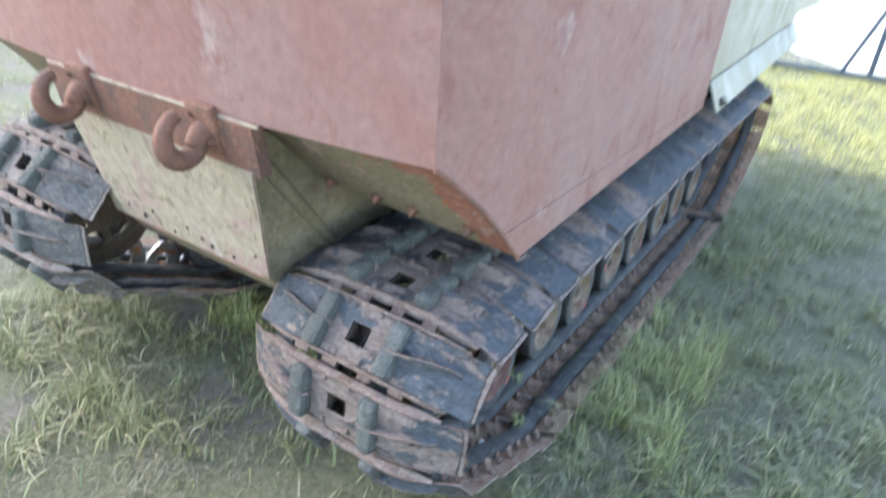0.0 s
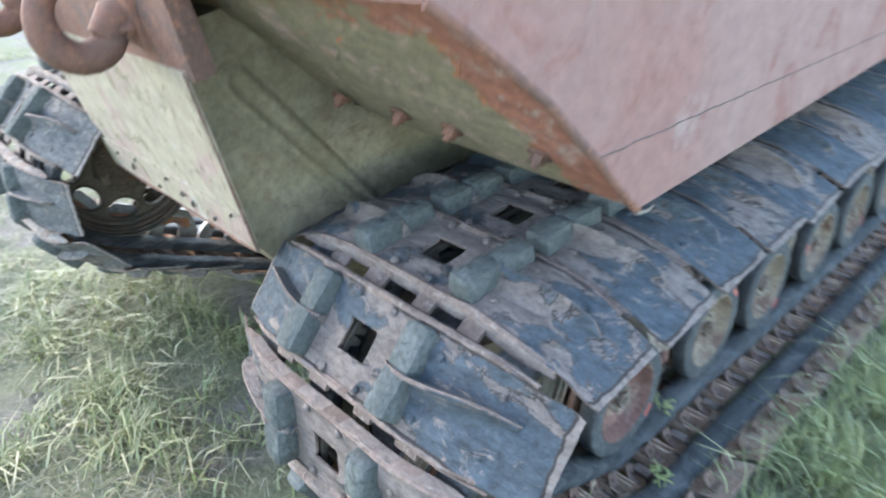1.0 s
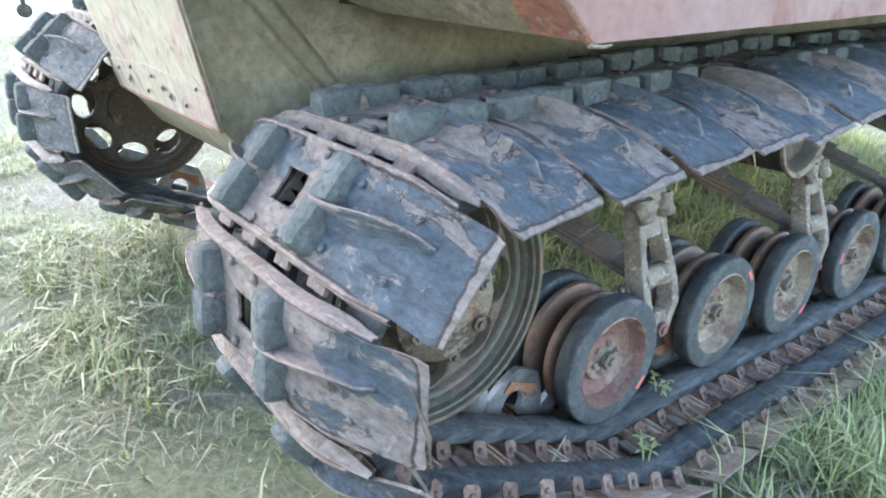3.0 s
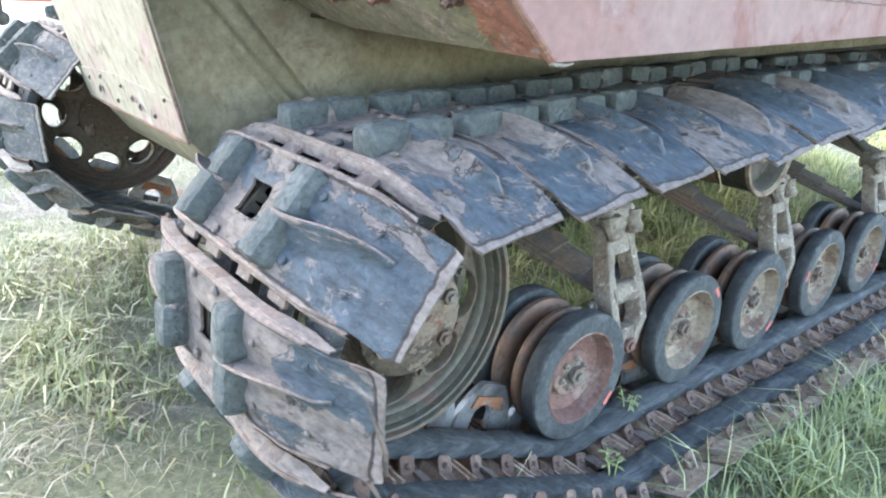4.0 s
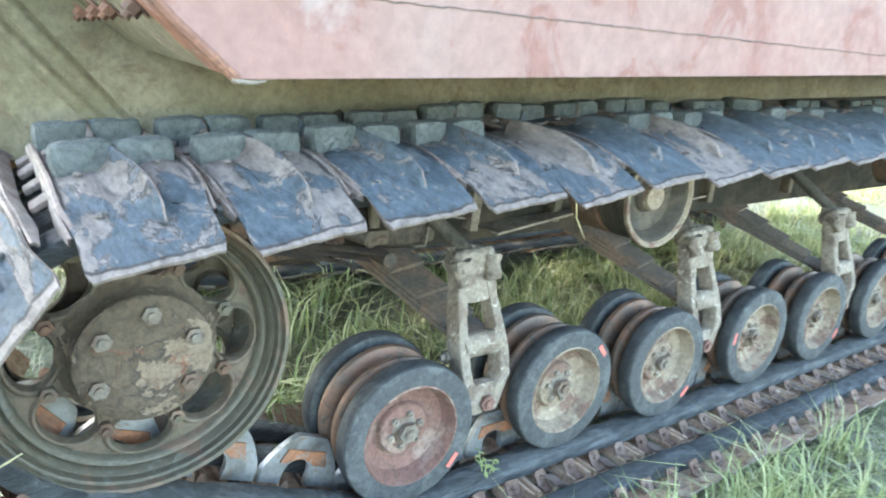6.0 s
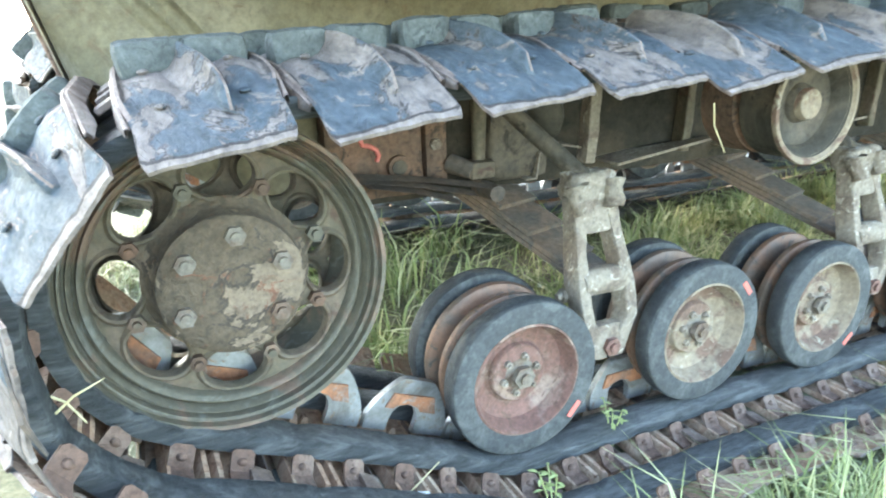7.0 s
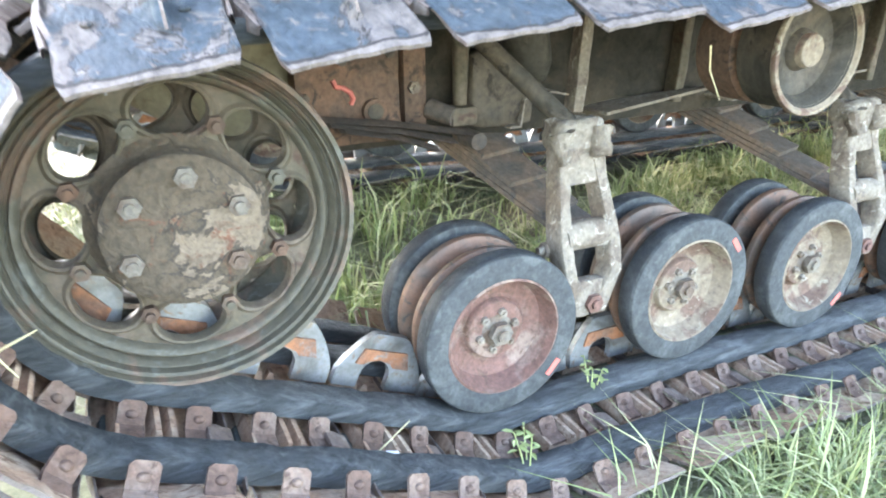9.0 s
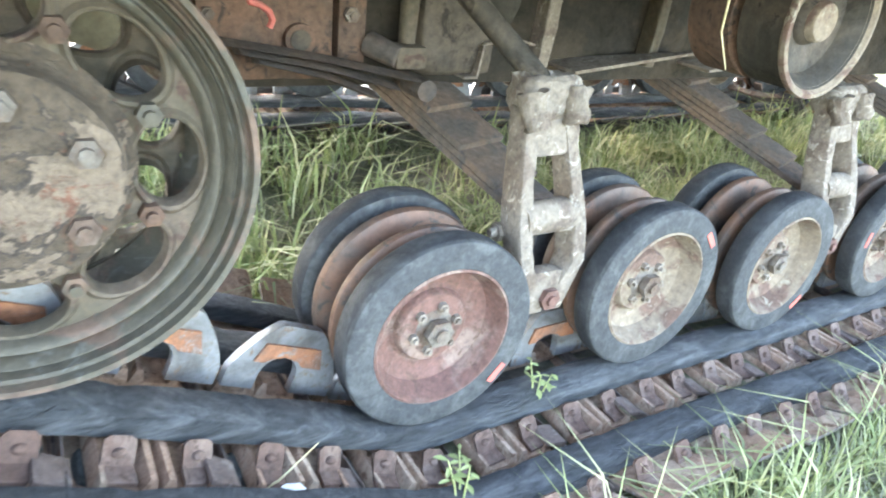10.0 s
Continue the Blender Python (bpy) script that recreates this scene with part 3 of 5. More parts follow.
def crossbar_mesh():
    """The pressed channel across the inside of a shoe."""
    bm = bmesh.new()
    prof = [(-0.054, 0.048), (-0.050, 0.034), (-0.046, 0.034), (-0.042, 0.044), (-0.016, 0.044), (-0.011, 0.030), (-0.005, 0.030), (0.0, 0.048), (0.005, 0.030), (0.011, 0.030), (0.016, 0.044), (0.042, 0.044), (0.046, 0.034), (0.050, 0.034), (0.054, 0.048), (0.054, 0.051), (-0.054, 0.051)]
    for y0, y1 in ((-0.14, -0.022), (0.022, 0.14)):
        slab(bm, [(a * 0.95, y0, b - 0.003) for a, b in prof], y1 - y0, (0, 1, 0))
    return mesh_of(bm, "crossbar", SHOE_INNER, 35)


def guide_mesh():
    """A guide with a humped top and an arched hole, standing on the inside of the track."""
    bm = bmesh.new()
    outline = []
    for i in range(21):
        f = i / 20
        h = 0.064 * min(1.0, max(0.0, math.sin(math.pi * f)) ** 0.8 * 1.15) + 0.003
        outline.append((-0.056 + 0.112 * f, h))
    hole = [(0.006 + 0.019 * math.cos(a), 0.0 + 0.026 * math.sin(a)) for a in np.linspace(math.pi, 0, 11)]
    ring = outline + [(0.056, -0.02), (0.025, -0.02)] + hole[::-1] + [(-0.013, -0.02), (-0.056, -0.02)]
    slab(bm, [(s * 1.17, 0, -h * 0.94) for s, h in ring], 0.012, (0, 1, 0))
    return mesh_of(bm, "guide", SILVER, 35)


def guide_face_mesh():
    bm = bmesh.new()
    pts = [(-0.026, 0.044), (0.030, 0.042), (0.036, 0.018), (0.026, 0.018), (0.020, 0.024), (0.006, 0.0285), (-0.008, 0.024), (-0.013, 0.018), (-0.034, 0.018)]
    slab(bm, [(s * 1.17, -0.0005, -h * 0.94) for s, h in pts], 0.003, (0, -1, 0))
    return mesh_of(bm, "guide_rust_face", ORANGE, 35)


SHOES, CLIP, CROSS, GUIDE, GUIDE_FACE = [shoe_mesh(k) for k in range(6)], clip_mesh(), crossbar_mesh(), guide_mesh(), guide_face_mesh()
# The far track's shoes wear a paler version of the steel.
PALE_SHOES = []
for shoe in SHOES:
    shoe = shoe.copy()
    shoe.materials[0] = PALE_PLATE
    PALE_SHOES.append(shoe)
# Crossbars off the lower run: shade of the shoe gaps put into their colour.
CROSS_SHADED = CROSS.copy()
CROSS_SHADED.materials.clear()
CROSS_SHADED.materials.append(DARK)
PADS = [pad_mesh(3, 0.060, 0.037), pad_mesh(11, 0.062, 0.039), pad_mesh(23, 0.059, 0.036), pad_mesh(31, 0.062, 0.038), pad_mesh(41, 0.060, 0.037)]


def band_mesh(name, width, low=0.0):
    bm = bmesh.new()
    rings = []
    steps = 4 * 2 * round(RUN_LENGTH / PITCH)
    rng = random.Random(17)
    for i in range(steps):
        x, z, a = along(RUN_LENGTH * i / steps)
        c, s = math.cos(a), math.sin(a)
        seam = 0.0036 if i % 8 == 0 else (0.0 if i % 8 in (3, 4, 5) else 0.0008)
        seam += rng.uniform(0, 0.0012) + 0.0022 * max(0.0, noise.noise((i * 0.21, width * 50, 0)))
        ring = []
        for y, n in ((-width / 2 + seam, 0.006), (-width / 2 + 0.006, seam), (width / 2 - 0.006, seam), (width / 2 - seam, 0.006), (width / 2 - seam, 0.021), (-width / 2 + seam, 0.021)):
            ring.append(bm.verts.new((x + c * (n + low), y, z + s * (n + low))))
        rings.append(ring)
    for i in range(steps):
        a, b = rings[i], rings[(i + 1) % steps]
        for k in range(6):
            bm.faces.new((a[k], a[(k + 1) % 6], b[(k + 1) % 6], b[k]))
    return mesh_of(bm, name, RUBBER, 50)


BAND_WIDE, BAND = band_mesh("rubber_band", 0.060), band_mesh("rubber_band", 0.052, 0.010)


def shoe_start(x=-0.255):
    """The place along the run at which a shoe's middle lies over x on the upper run."""
    top = [q for q in RUN if math.sin(q[3]) > 0.6]
    for q, r in zip(top, top[1:]):
        if q[1] <= x <= r[1]:
            return q[0] + (r[0] - q[0]) * (x - q[1]) / max(1e-9, r[1] - q[1])
    return top[0][0]


def make_track(centre, near):
    track = new("track")
    track.parent = vehicle
    track.matrix_basis = pose(0 if near else FAR_X, centre, 0 if near else FAR_UP)
    count = round(RUN_LENGTH / PITCH)
    step = RUN_LENGTH / count
    rng = random.Random(5 if near else 9)
    s0 = shoe_start()
    for off in (-0.187, -0.068, 0.068, 0.187):
        part("rubber_band", BAND if abs(off) > 0.1 else BAND_WIDE, None, track, m=pose(0, off, 0))
    for i in range(count):
        x, z, a = along(s0 + i * step)
        m = Matrix.Translation((x, 0, z)) @ Matrix.Rotation(math.pi / 2 - a, 4, "Y")
        jig = pose(0, 0, 0, rng.uniform(-1.2, 1.2), rng.uniform(-1.5, 1.5), rng.uniform(-0.6, 0.6))
        part("track_shoe", (SHOES if near else PALE_SHOES)[rng.randrange(6)], None, track, m=m @ jig)
        part("crossbar", CROSS_SHADED if math.sin(a) > -0.5 else CROSS, None, track, m=m)
        if math.sin(a) < -0.2:
            part("guide", GUIDE, None, track, m=m @ pose(-0.008, -0.004, 0.000))
            part("guide_face", GUIDE_FACE, None, track, m=m @ pose(-0.008, -0.004, 0.000))
        for off in (-0.090, 0.090):
            bare = near and off < 0 and i in (3, 4)
            if bare or (6 < i < count - 6 and rng.random() < 0.28):
                continue
            lift, turn = rng.uniform(-0.004, 0.001), rng.uniform(-3, 3)
            for ds in (-0.0290, 0.0290):
                if 6 < i < count - 6 and rng.random() < 0.12:
                    continue
                part("rubber_pad", PADS[rng.randrange(5)], None, track, m=m @ jig @ pose(ds + rng.uniform(-0.0015, 0.0015), off + rng.uniform(-0.002, 0.002), lift + rng.uniform(-0.0015, 0.0005), 0, rng.uniform(-2, 2), turn + rng.uniform(-1, 1)))
        if near:
            for off in (-0.110, -0.234):
                if off < -0.2 and math.sin(a) > -0.2:
                    continue
                for ds in (-0.029, 0.029):
                    n = shoe_profile(0.264) - 0.006 if off < -0.2 else 0.027
                    part("band_clip", CLIP, None, track, m=m @ pose(ds * 1.15, off, n, 0, 0, rng.uniform(-8, 8)))
    return track


def ring_plate(bm, r0, r1, holes, rc, half_r, half_t, y, thick):
    """A wheel disc facing -y with oval holes."""
    first = len(bm.verts)
    sector = 2 * math.pi / holes
    k = 28
    for h in range(holes):
        mid = h * sector
        outer, inner = [], []
        for i in range(k):
            t = 2 * math.pi * i / k
            u, v = math.cos(t), math.sin(t)
            q = max(abs(u), abs(v))
            su, sv = u / q, v / q
            r = rc + (su * (r1 - rc) if su > 0 else su * (rc - r0))
            ang = mid + sv * sector / 2
            outer.append(bm.verts.new((r * math.cos(ang), y, r * math.sin(ang))))
            loop = []
            for grow, dy in ((1.22, 0.0), (1.10, -0.004), (1.02, -0.003), (0.98, 0.002), (0.98, thick)):
                r3, a3 = rc + u * half_r * grow, mid + v * half_t * grow / rc
                loop.append(bm.verts.new((r3 * math.cos(a3), y + dy, r3 * math.sin(a3))))
            inner.append(loop)
        for i in range(k):
            j = (i + 1) % k
            bm.faces.new((outer[i], outer[j], inner[j][0], inner[i][0]))
            for c in range(4):
                bm.faces.new((inner[i][c], inner[j][c], inner[j][c + 1], inner[i][c + 1]))
    bmesh.ops.remove_doubles(bm, verts=bm.verts[:], dist=0.0004)
    return bm


def make_idler(centre, outward):
    """The big spoked front wheel; outward is -1 for a wheel that shows its hub towards -y."""
    wheel = new("idler_wheel")
    wheel.parent = vehicle
    wheel.matrix_basis = pose(IDLER[0] + (0 if outward < 0 else FAR_X), centre, IDLER[1] + (0 if outward < 0 else FAR_UP), 0, 0, 0 if outward < 0 else 180) @ Matrix.Diagonal((1.07, 1, 1.07, 1))
    for y in (-0.062, 0.062):
        turn = pose(0, y, 0) if y < 0 else pose(0, y, 0, 0, 0, 180)
        bm = bmesh.new()
        ring_plate(bm, 0.060, 0.1365, 8, 0.1055, 0.0245, 0.0335, 0.020, 0.014)
        part("wheel_disc", bm, MUD_OLIVE, wheel, "olive steel disc with oval holes", m=turn @ pose(0, 0, 0, 0, 3 if y < 0 else 10, 0))
        bm = bmesh.new()
        lathe(bm, [(0.132, 0.021), (0.134, 0.012), (0.137, 0.007), (0.1395, 0.006), (0.1415, 0.012), (0.1440, 0.013), (0.1465, 0.003), (0.1485, 0.000), (0.1500, 0.005), (0.1518, 0.004), (0.1530, -0.006), (0.1552, -0.008), (0.1570, -0.003), (0.1585, -0.004), (0.1600, -0.012), (0.1645, -0.013), (0.1655, -0.008), (0.1640, -0.003), (0.158, 0.000), (0.157, 0.030), (0.163, 0.036), (0.163, 0.042), (0.150, 0.044), (0.138, 0.034), (0.132, 0.026)], 80)
        part("rim", bm, RIM, wheel, "worn rolled rim", m=turn)
    bm = bmesh.new()
    lathe(bm, [(0.0, -0.088), (0.045, -0.088), (0.066, -0.086), (0.0725, -0.080), (0.074, -0.060), (0.077, -0.050), (0.085, -0.043), (0.06, -0.038), (0.05, 0.05), (0.06, 0.06), (0.0, 0.062)], 48)
    part("hub_cap", bm, HUB, wheel, "rust-stained flat hub cap")
    for i in range(6):
        a = radians(83 - 60 * i)
        if i == 3:
            continue
        bm = bmesh.new()
        nut(bm, (0.0535 * math.cos(a), -0.086, 0.0535 * math.sin(a)), 0.0105, 0.008)
        part("hub_bolt", bm, ZINC, wheel, m=None)
    for i in range(8):
        a = radians(19.5 + 45 * i)
        bm = bmesh.new()
        nut(bm, (0.099 * math.cos(a), -0.044, 0.099 * math.sin(a)), 0.0092, 0.010)
        part("disc_bolt", bm, COVER if i % 2 else RIM, wheel)
    return wheel


def bogie_meshes():
    bm = bmesh.new()
    lathe(bm, [(0.083, 0.004), (0.0865, 0.0), (0.112, -0.0005), (0.1165, 0.0015), (0.1185, 0.006), (0.119, 0.028), (0.1165, 0.033), (0.085, 0.034)], 72)
    bm.normal_update()
    for f in bm.faces:
        if f.calc_center_median().y > 0.004 and f.calc_center_median().y < 0.033 and math.hypot(f.calc_center_median().x, f.calc_center_median().z) > 0.11:
            f.material_index = 1
    tyre = mesh_of(bm, "tyre", [TYRE, TREAD], 40)
    bm = bmesh.new()
    lathe(bm, [(0.0865, 0.004), (0.0855, 0.000), (0.083, -0.001), (0.081, 0.003), (0.079, 0.014), (0.073, 0.029), (0.062, 0.036), (0.050, 0.038), (0.046, 0.035), (0.0445, 0.028), (0.042, 0.0255), (0.034, 0.025), (0.018, 0.024), (0.0, 0.0235)], 56)
    d1 = mesh_of(bm, "disc", DISC_RED, 35)
    d2 = d1.copy()
    d2.materials.clear()
    d2.materials.append(DISC_CREAM)
    bm = bmesh.new()
    lathe(bm, [(0.030, 0.047), (0.088, 0.048), (0.106, 0.050), (0.1115, 0.053), (0.1125, 0.058), (0.1105, 0.064), (0.102, 0.068), (0.085, 0.070), (0.060, 0.072), (0.030, 0.072)], 64)
    flange = mesh_of(bm, "flange", FLANGE, 40)
    bm = bmesh.new()
    lathe(bm, [(0.0, -0.004), (0.010, -0.004), (0.0125, 0.001), (0.0135, 0.010), (0.024, 0.013)], 20)
    nut(bm, (0, 0.006, 0), 0.0175, 0.009)
    spindle = mesh_of(bm, "spindle_nut", ZINC, 35)
    bm = bmesh.new()
    nut(bm, (0, 0, 0), 0.006, 0.007)
    small = mesh_of(bm, "hub_nut", ARM, 35)
    bm = bmesh.new()
    lathe(bm, [(0.034, 0.03), (0.034, 0.135)], 24)
    axle = mesh_of(bm, "axle", DARK, 40)
    return tyre, d1, d2, flange, spindle, small, axle


TYRE_M, DISC_R, DISC_C, FLANGE_M, SPINDLE_M, NUT_M, AXLE_M = bogie_meshes()


def make_bogie(x, centre, outward, red, mark, lean=0.0):
    wheel = new("bogie_wheel")
    wheel.parent = vehicle
    base = pose(x + (0 if outward < 0 else FAR_X), centre, wheel_z(x) + (0 if outward < 0 else FAR_UP), 0, 0, 0 if outward < 0 else 180) @ pose(0, -WC, 0)
    wheel.matrix_basis = base
    flip = pose(0, 2 * WC, 0, 0, 0, 180)
    part("tyre", TYRE_M, None, wheel)
    part("tyre", TYRE_M, None, wheel, m=flip)
    part("disc", DISC_R if red else DISC_C, None, wheel, "red-oxide painted disc" if red else "muddy cream disc")
    part("disc", DISC_C, None, wheel, m=flip)
    part("flange", FLANGE_M, None, wheel)
    part("flange", FLANGE_M, None, wheel, m=flip)
    part("axle", AXLE_M, None, wheel)
    part("spindle_nut", SPINDLE_M, None, wheel, m=pose(0, 0.011, 0))
    for i in range(6):
        a = radians(15 + 60 * i + x * 100)
        part("hub_nut", NUT_M, None, wheel, m=pose(0.028 * math.cos(a), 0.025, 0.028 * math.sin(a)))
    if mark is not None:
        bm = bmesh.new()
        box(bm, 0.0085, 0.001, 0.028, (0.104, -0.0012, 0))
        part("chalk_mark", bm, MARK, wheel, "red chalk mark", m=pose(0, 0, 0, 0, -mark, 0))
    return wheel


def make_arm(x, centre):
    """A forged upright with an open frame that carries two bogie wheels."""
    arm = new("bogie_arm")
    arm.parent = vehicle
    arm.matrix_basis = pose(x, centre, wheel_z(x) - WZ + 0.027)
    bm = bmesh.new()
    rows = [(-0.040, 0.105, 0.015, 0.012, 0.020), (-0.038, 0.135, 0.025, 0.015, 0.024), (-0.034, 0.170, 0.040, 0.011, 0.032), (-0.020, 0.215, 0.043, 0.011, 0.036), (-0.004, 0.265, 0.038, 0.010, 0.034), (0.008, 0.310, 0.032, 0.011, 0.032), (0.016, 0.350, 0.027, 0.014, 0.030)]
    for s in (-1, 1):
        rings = []
        for y, z, x, hw, hd in rows:
            rings.append([bm.verts.new((s * x + hw * math.copysign(abs(math.cos(t)) ** 0.3, math.cos(t)), y + hd * 0.6 * math.copysign(abs(math.sin(t)) ** 0.3, math.sin(t)), z)) for t in np.linspace(0, 2 * math.pi, 12, endpoint=False)])
        for a, b in zip(rings, rings[1:]):
            for k in range(12):
                bm.faces.new((a[k], a[(k + 1) % 12], b[(k + 1) % 12], b[k]))
        bm.faces.new(rings[0])
        bm.faces.new(rings[-1])
    tube(bm, [(-0.040, -0.020, 0.222), (0.0, -0.020, 0.224), (0.040, -0.020, 0.222)], 0.022, 18)
    box(bm, 0.058, 0.026, 0.050, (0, 0.006, 0.318), (-14, 0, 0), 0.008)
    box(bm, 0.050, 0.030, 0.046, (0, -0.036, 0.136), (-8, 0, 0), 0.010)
    lumpy(bm, 0.008, 0.0014, 60)
    part("frame", bm, ARM, arm, "pale mud-caked forged upright", angle=45)
    bm = bmesh.new()
    box(bm, 0.078, 0.055, 0.050, (0, 0.022, 0.362), bevel=0.012)
    tube(bm, [(-0.034, 0.0, 0.372), (-0.030, -0.012, 0.33)], [0.020, 0.016], 10)
    tube(bm, [(0.030, 0.0, 0.375), (0.026, -0.012, 0.335)], [0.018, 0.015], 10)
    lumpy(bm, 0.006, 0.006, 60)
    part("knuckle", bm, ARM, arm, "mud-caked spring knuckle", angle=80)
    bm = bmesh.new()
    nut(bm, (-0.044, 0.0, 0.20), 0.012, 0.014, "x-")
    part("pivot_bolt", bm, ARM, arm)
    bm = bmesh.new()
    nut(bm, (0, -0.052, 0.125), 0.015, 0.008)
    part("foot_bolt", bm, DISC_RED, arm, "red-painted bolt")
    # cross spring towards the hull
    bm = bmesh.new()
    foot, head = Vector((0.050, 0.02, 0.192)), Vector((-0.080, 0.47, 0.352))
    turn = (head - foot).to_track_quat("Y", "Z").to_matrix().to_4x4()
    for k in range(5):
        p0 = foot.lerp(head, 0.15 * k)
        box_m = Matrix.Translation((p0 + head) / 2) @ turn @ pose(0, 0, 0.0105 * k)
        first = len(bm.verts)
        box(bm, 0.094, (head - p0).length, 0.0095, bevel=0.002)
        bm.verts.ensure_lookup_table()
        bmesh.ops.transform(bm, matrix=box_m, verts=bm.verts[first:])
    part("leaf_spring", bm, SPRING, arm, "rusty stack of spring leaves")
    bm = bmesh.new()
    tube(bm, [(0.0, 0.02, 0.37), (-0.10, 0.145, 0.50), (-0.16, 0.23, 0.59)], 0.0145, 12)
    part("damper_rod", bm, DARK, arm)
    return arm


def make_roller(x, z, r, centre, outward):
    w = new("return_roller")
    w.parent = vehicle
    w.matrix_basis = pose(x, centre, z, 0, 0, 0 if outward < 0 else 180) @ Matrix.Diagonal((1.2, 1, 1.2, 1))
    bm = bmesh.new()
    lathe(bm, [(0.0, -0.030), (0.020, -0.030), (0.024, -0.026), (0.026, -0.018), (0.055, -0.022), (0.067, -0.048), (0.074, -0.052), (0.076, -0.048), (0.072, -0.030), (0.072, 0.02), (0.0, 0.022)], 48)
    part("outer_drum", bm, DARK, w, "dark dished roller drum")
    bm = bmesh.new()
    lathe(bm, [(0.0, 0.03), (0.066, 0.03), (0.072, 0.034), (0.072, 0.10), (0.06, 0.11), (0.0, 0.11)], 40)
    part("inner_drum", bm, COVER, w)
    bm = bmesh.new()
    lathe(bm, [(0.066, -0.046), (0.072, -0.0535), (0.0765, -0.053), (0.078, -0.048), (0.0765, -0.044)], 48)
    part("lip", bm, DISC_CREAM, w, "pale worn drum lip")
    bm = bmesh.new()
    lathe(bm, [(0.0, -0.040), (0.019, -0.040), (0.021, -0.036), (0.021, -0.02)], 24)
    part("hub", bm, DISC_CREAM, w, "cream hub cap")
    return w


def far_y(y):
    """The same place on the far running gear."""
    return FAR + TC - y


for outward in (-1, 1):
    centre = WC if outward < 0 else far_y(WC)
    make_track(TC if outward < 0 else FAR, outward < 0)
    make_idler(0.071 if outward < 0 else far_y(0.071), outward)
    for i, x in enumerate(WHEELS):
        marks = [-40, 38, -48, 170, -35, 60, -60, 20]
        make_bogie(x, centre, outward, i == 0, marks[i] if outward < 0 else None)
    for x in (0.168, 0.80, 1.432, 2.064):
        a = make_arm(x, centre)
        if outward > 0:
            a.matrix_basis = pose(x + FAR_X, far_y(WC), FAR_UP, 0, 0, 180)
    for x, z, r in ROLLERS:
        make_roller(x, z + (0 if outward < 0 else FAR_UP), r, centre - 0.045 if outward < 0 else centre + 0.045, outward)
    bm = bmesh.new()
    lathe(bm, [(0.0, -0.06), (0.05, -0.06), (0.07, -0.03), (0.13, -0.02), (0.150, -0.03), (0.158, -0.03), (0.158, 0.03), (0.150, 0.03), (0.13, 0.02), (0.07, 0.03), (0.0, 0.06)], 48)
    part("drive_sprocket", bm, MUD_OLIVE, vehicle, m=pose(SPROCKET[0], centre, SPROCKET[1] + (0 if outward < 0 else FAR_UP)))


# ---- hull ----
def mirrored(p):
    return (p[0], 2 * CL - p[1], p[2])


SIDE_Y = -0.140
RISE = 0.033           # the hull sits nose-down on its tracks


def hz(x, z):
    return z + RISE * (x + 0.295)


TOP = 1.80
BOW = [(-0.305, 0.697), (-0.358, 0.745), (-0.387, 0.777), (-0.414, 0.804), (-0.448, 0.843), (-0.490, 0.881), (-0.525, 0.913), (-0.556, 0.938)]


def bow_z(x):
    return float(np.interp(-x, [-p[0] for p in BOW], [p[1] for p in BOW]))


def side_y(x):
    return SIDE_Y + 0.060 * min(1.0, max(0.0, (-0.36 - x) / 0.196)) ** 1.5


def side_plate(y_sign):
    """The hull's side: it curves in towards the bow and its lower edge rises with it."""
    bm = bmesh.new()
    low = [(x, side_y(x), z) for x, z in BOW[::-1]] + [(x, SIDE_Y, hz(x, 0.697)) for x in (0.1, 0.5, 0.9, 1.185)]
    high = [(x if x > -0.3 else x - 0.06 * (-0.30 - x) / 0.3, side_y(x), TOP + 0.03 * (x + 0.6)) for x, _, _ in low]
    rows = [[bm.verts.new(Vector(a).lerp(Vector(b), f)) for a, b in zip(low, high)] for f in (0, 0.12, 0.5, 1)]
    for a, b in zip(rows, rows[1:]):
        for k in range(len(a) - 1):
            bm.faces.new((a[k], a[k + 1], b[k + 1], b[k]))
    if y_sign > 0:
        for v in bm.verts:
            v.co.y = 2 * CL - v.co.y
    bmesh.ops.recalc_face_normals(bm, faces=bm.faces[:])
    if bm.faces[0].normal.y * y_sign < 0:
        bmesh.ops.reverse_faces(bm, faces=bm.faces[:])
    bmesh.ops.solidify(bm, geom=bm.faces[:], thickness=0.006)
    part("side_plate", bm, RED, vehicle, "faded red side plate with a weld seam")


side_plate(-1)
side_plate(1)

BY = side_y(-0.556)
bm = bmesh.new()
rows = []
for f in (0, 0.15, 0.5, 1):
    row = []
    for k in range(13):
        y = BY + (2 * CL - 2 * BY) * k / 12
        arch = 1 - ((y - CL) / (CL - BY)) ** 2
        row.append(bm.verts.new((-0.557 - 0.045 * arch - f * (0.06 + 0.03 * arch), y, (0.938 - 0.006 * arch) * (1 - f) + TOP * f)))
    rows.append(row)
for a, b in zip(rows, rows[1:]):
    for k in range(12):
        bm.faces.new((a[k], a[k + 1], b[k + 1], b[k]))
bmesh.ops.recalc_face_normals(bm, faces=bm.faces[:])
if bm.faces[0].normal.x > 0:
    bmesh.ops.reverse_faces(bm, faces=bm.faces[:])
bmesh.ops.solidify(bm, geom=bm.faces[:], thickness=0.006)
part("bow_plate", bm, RED, vehicle, "faded red bow plate")
bm = bmesh.new()
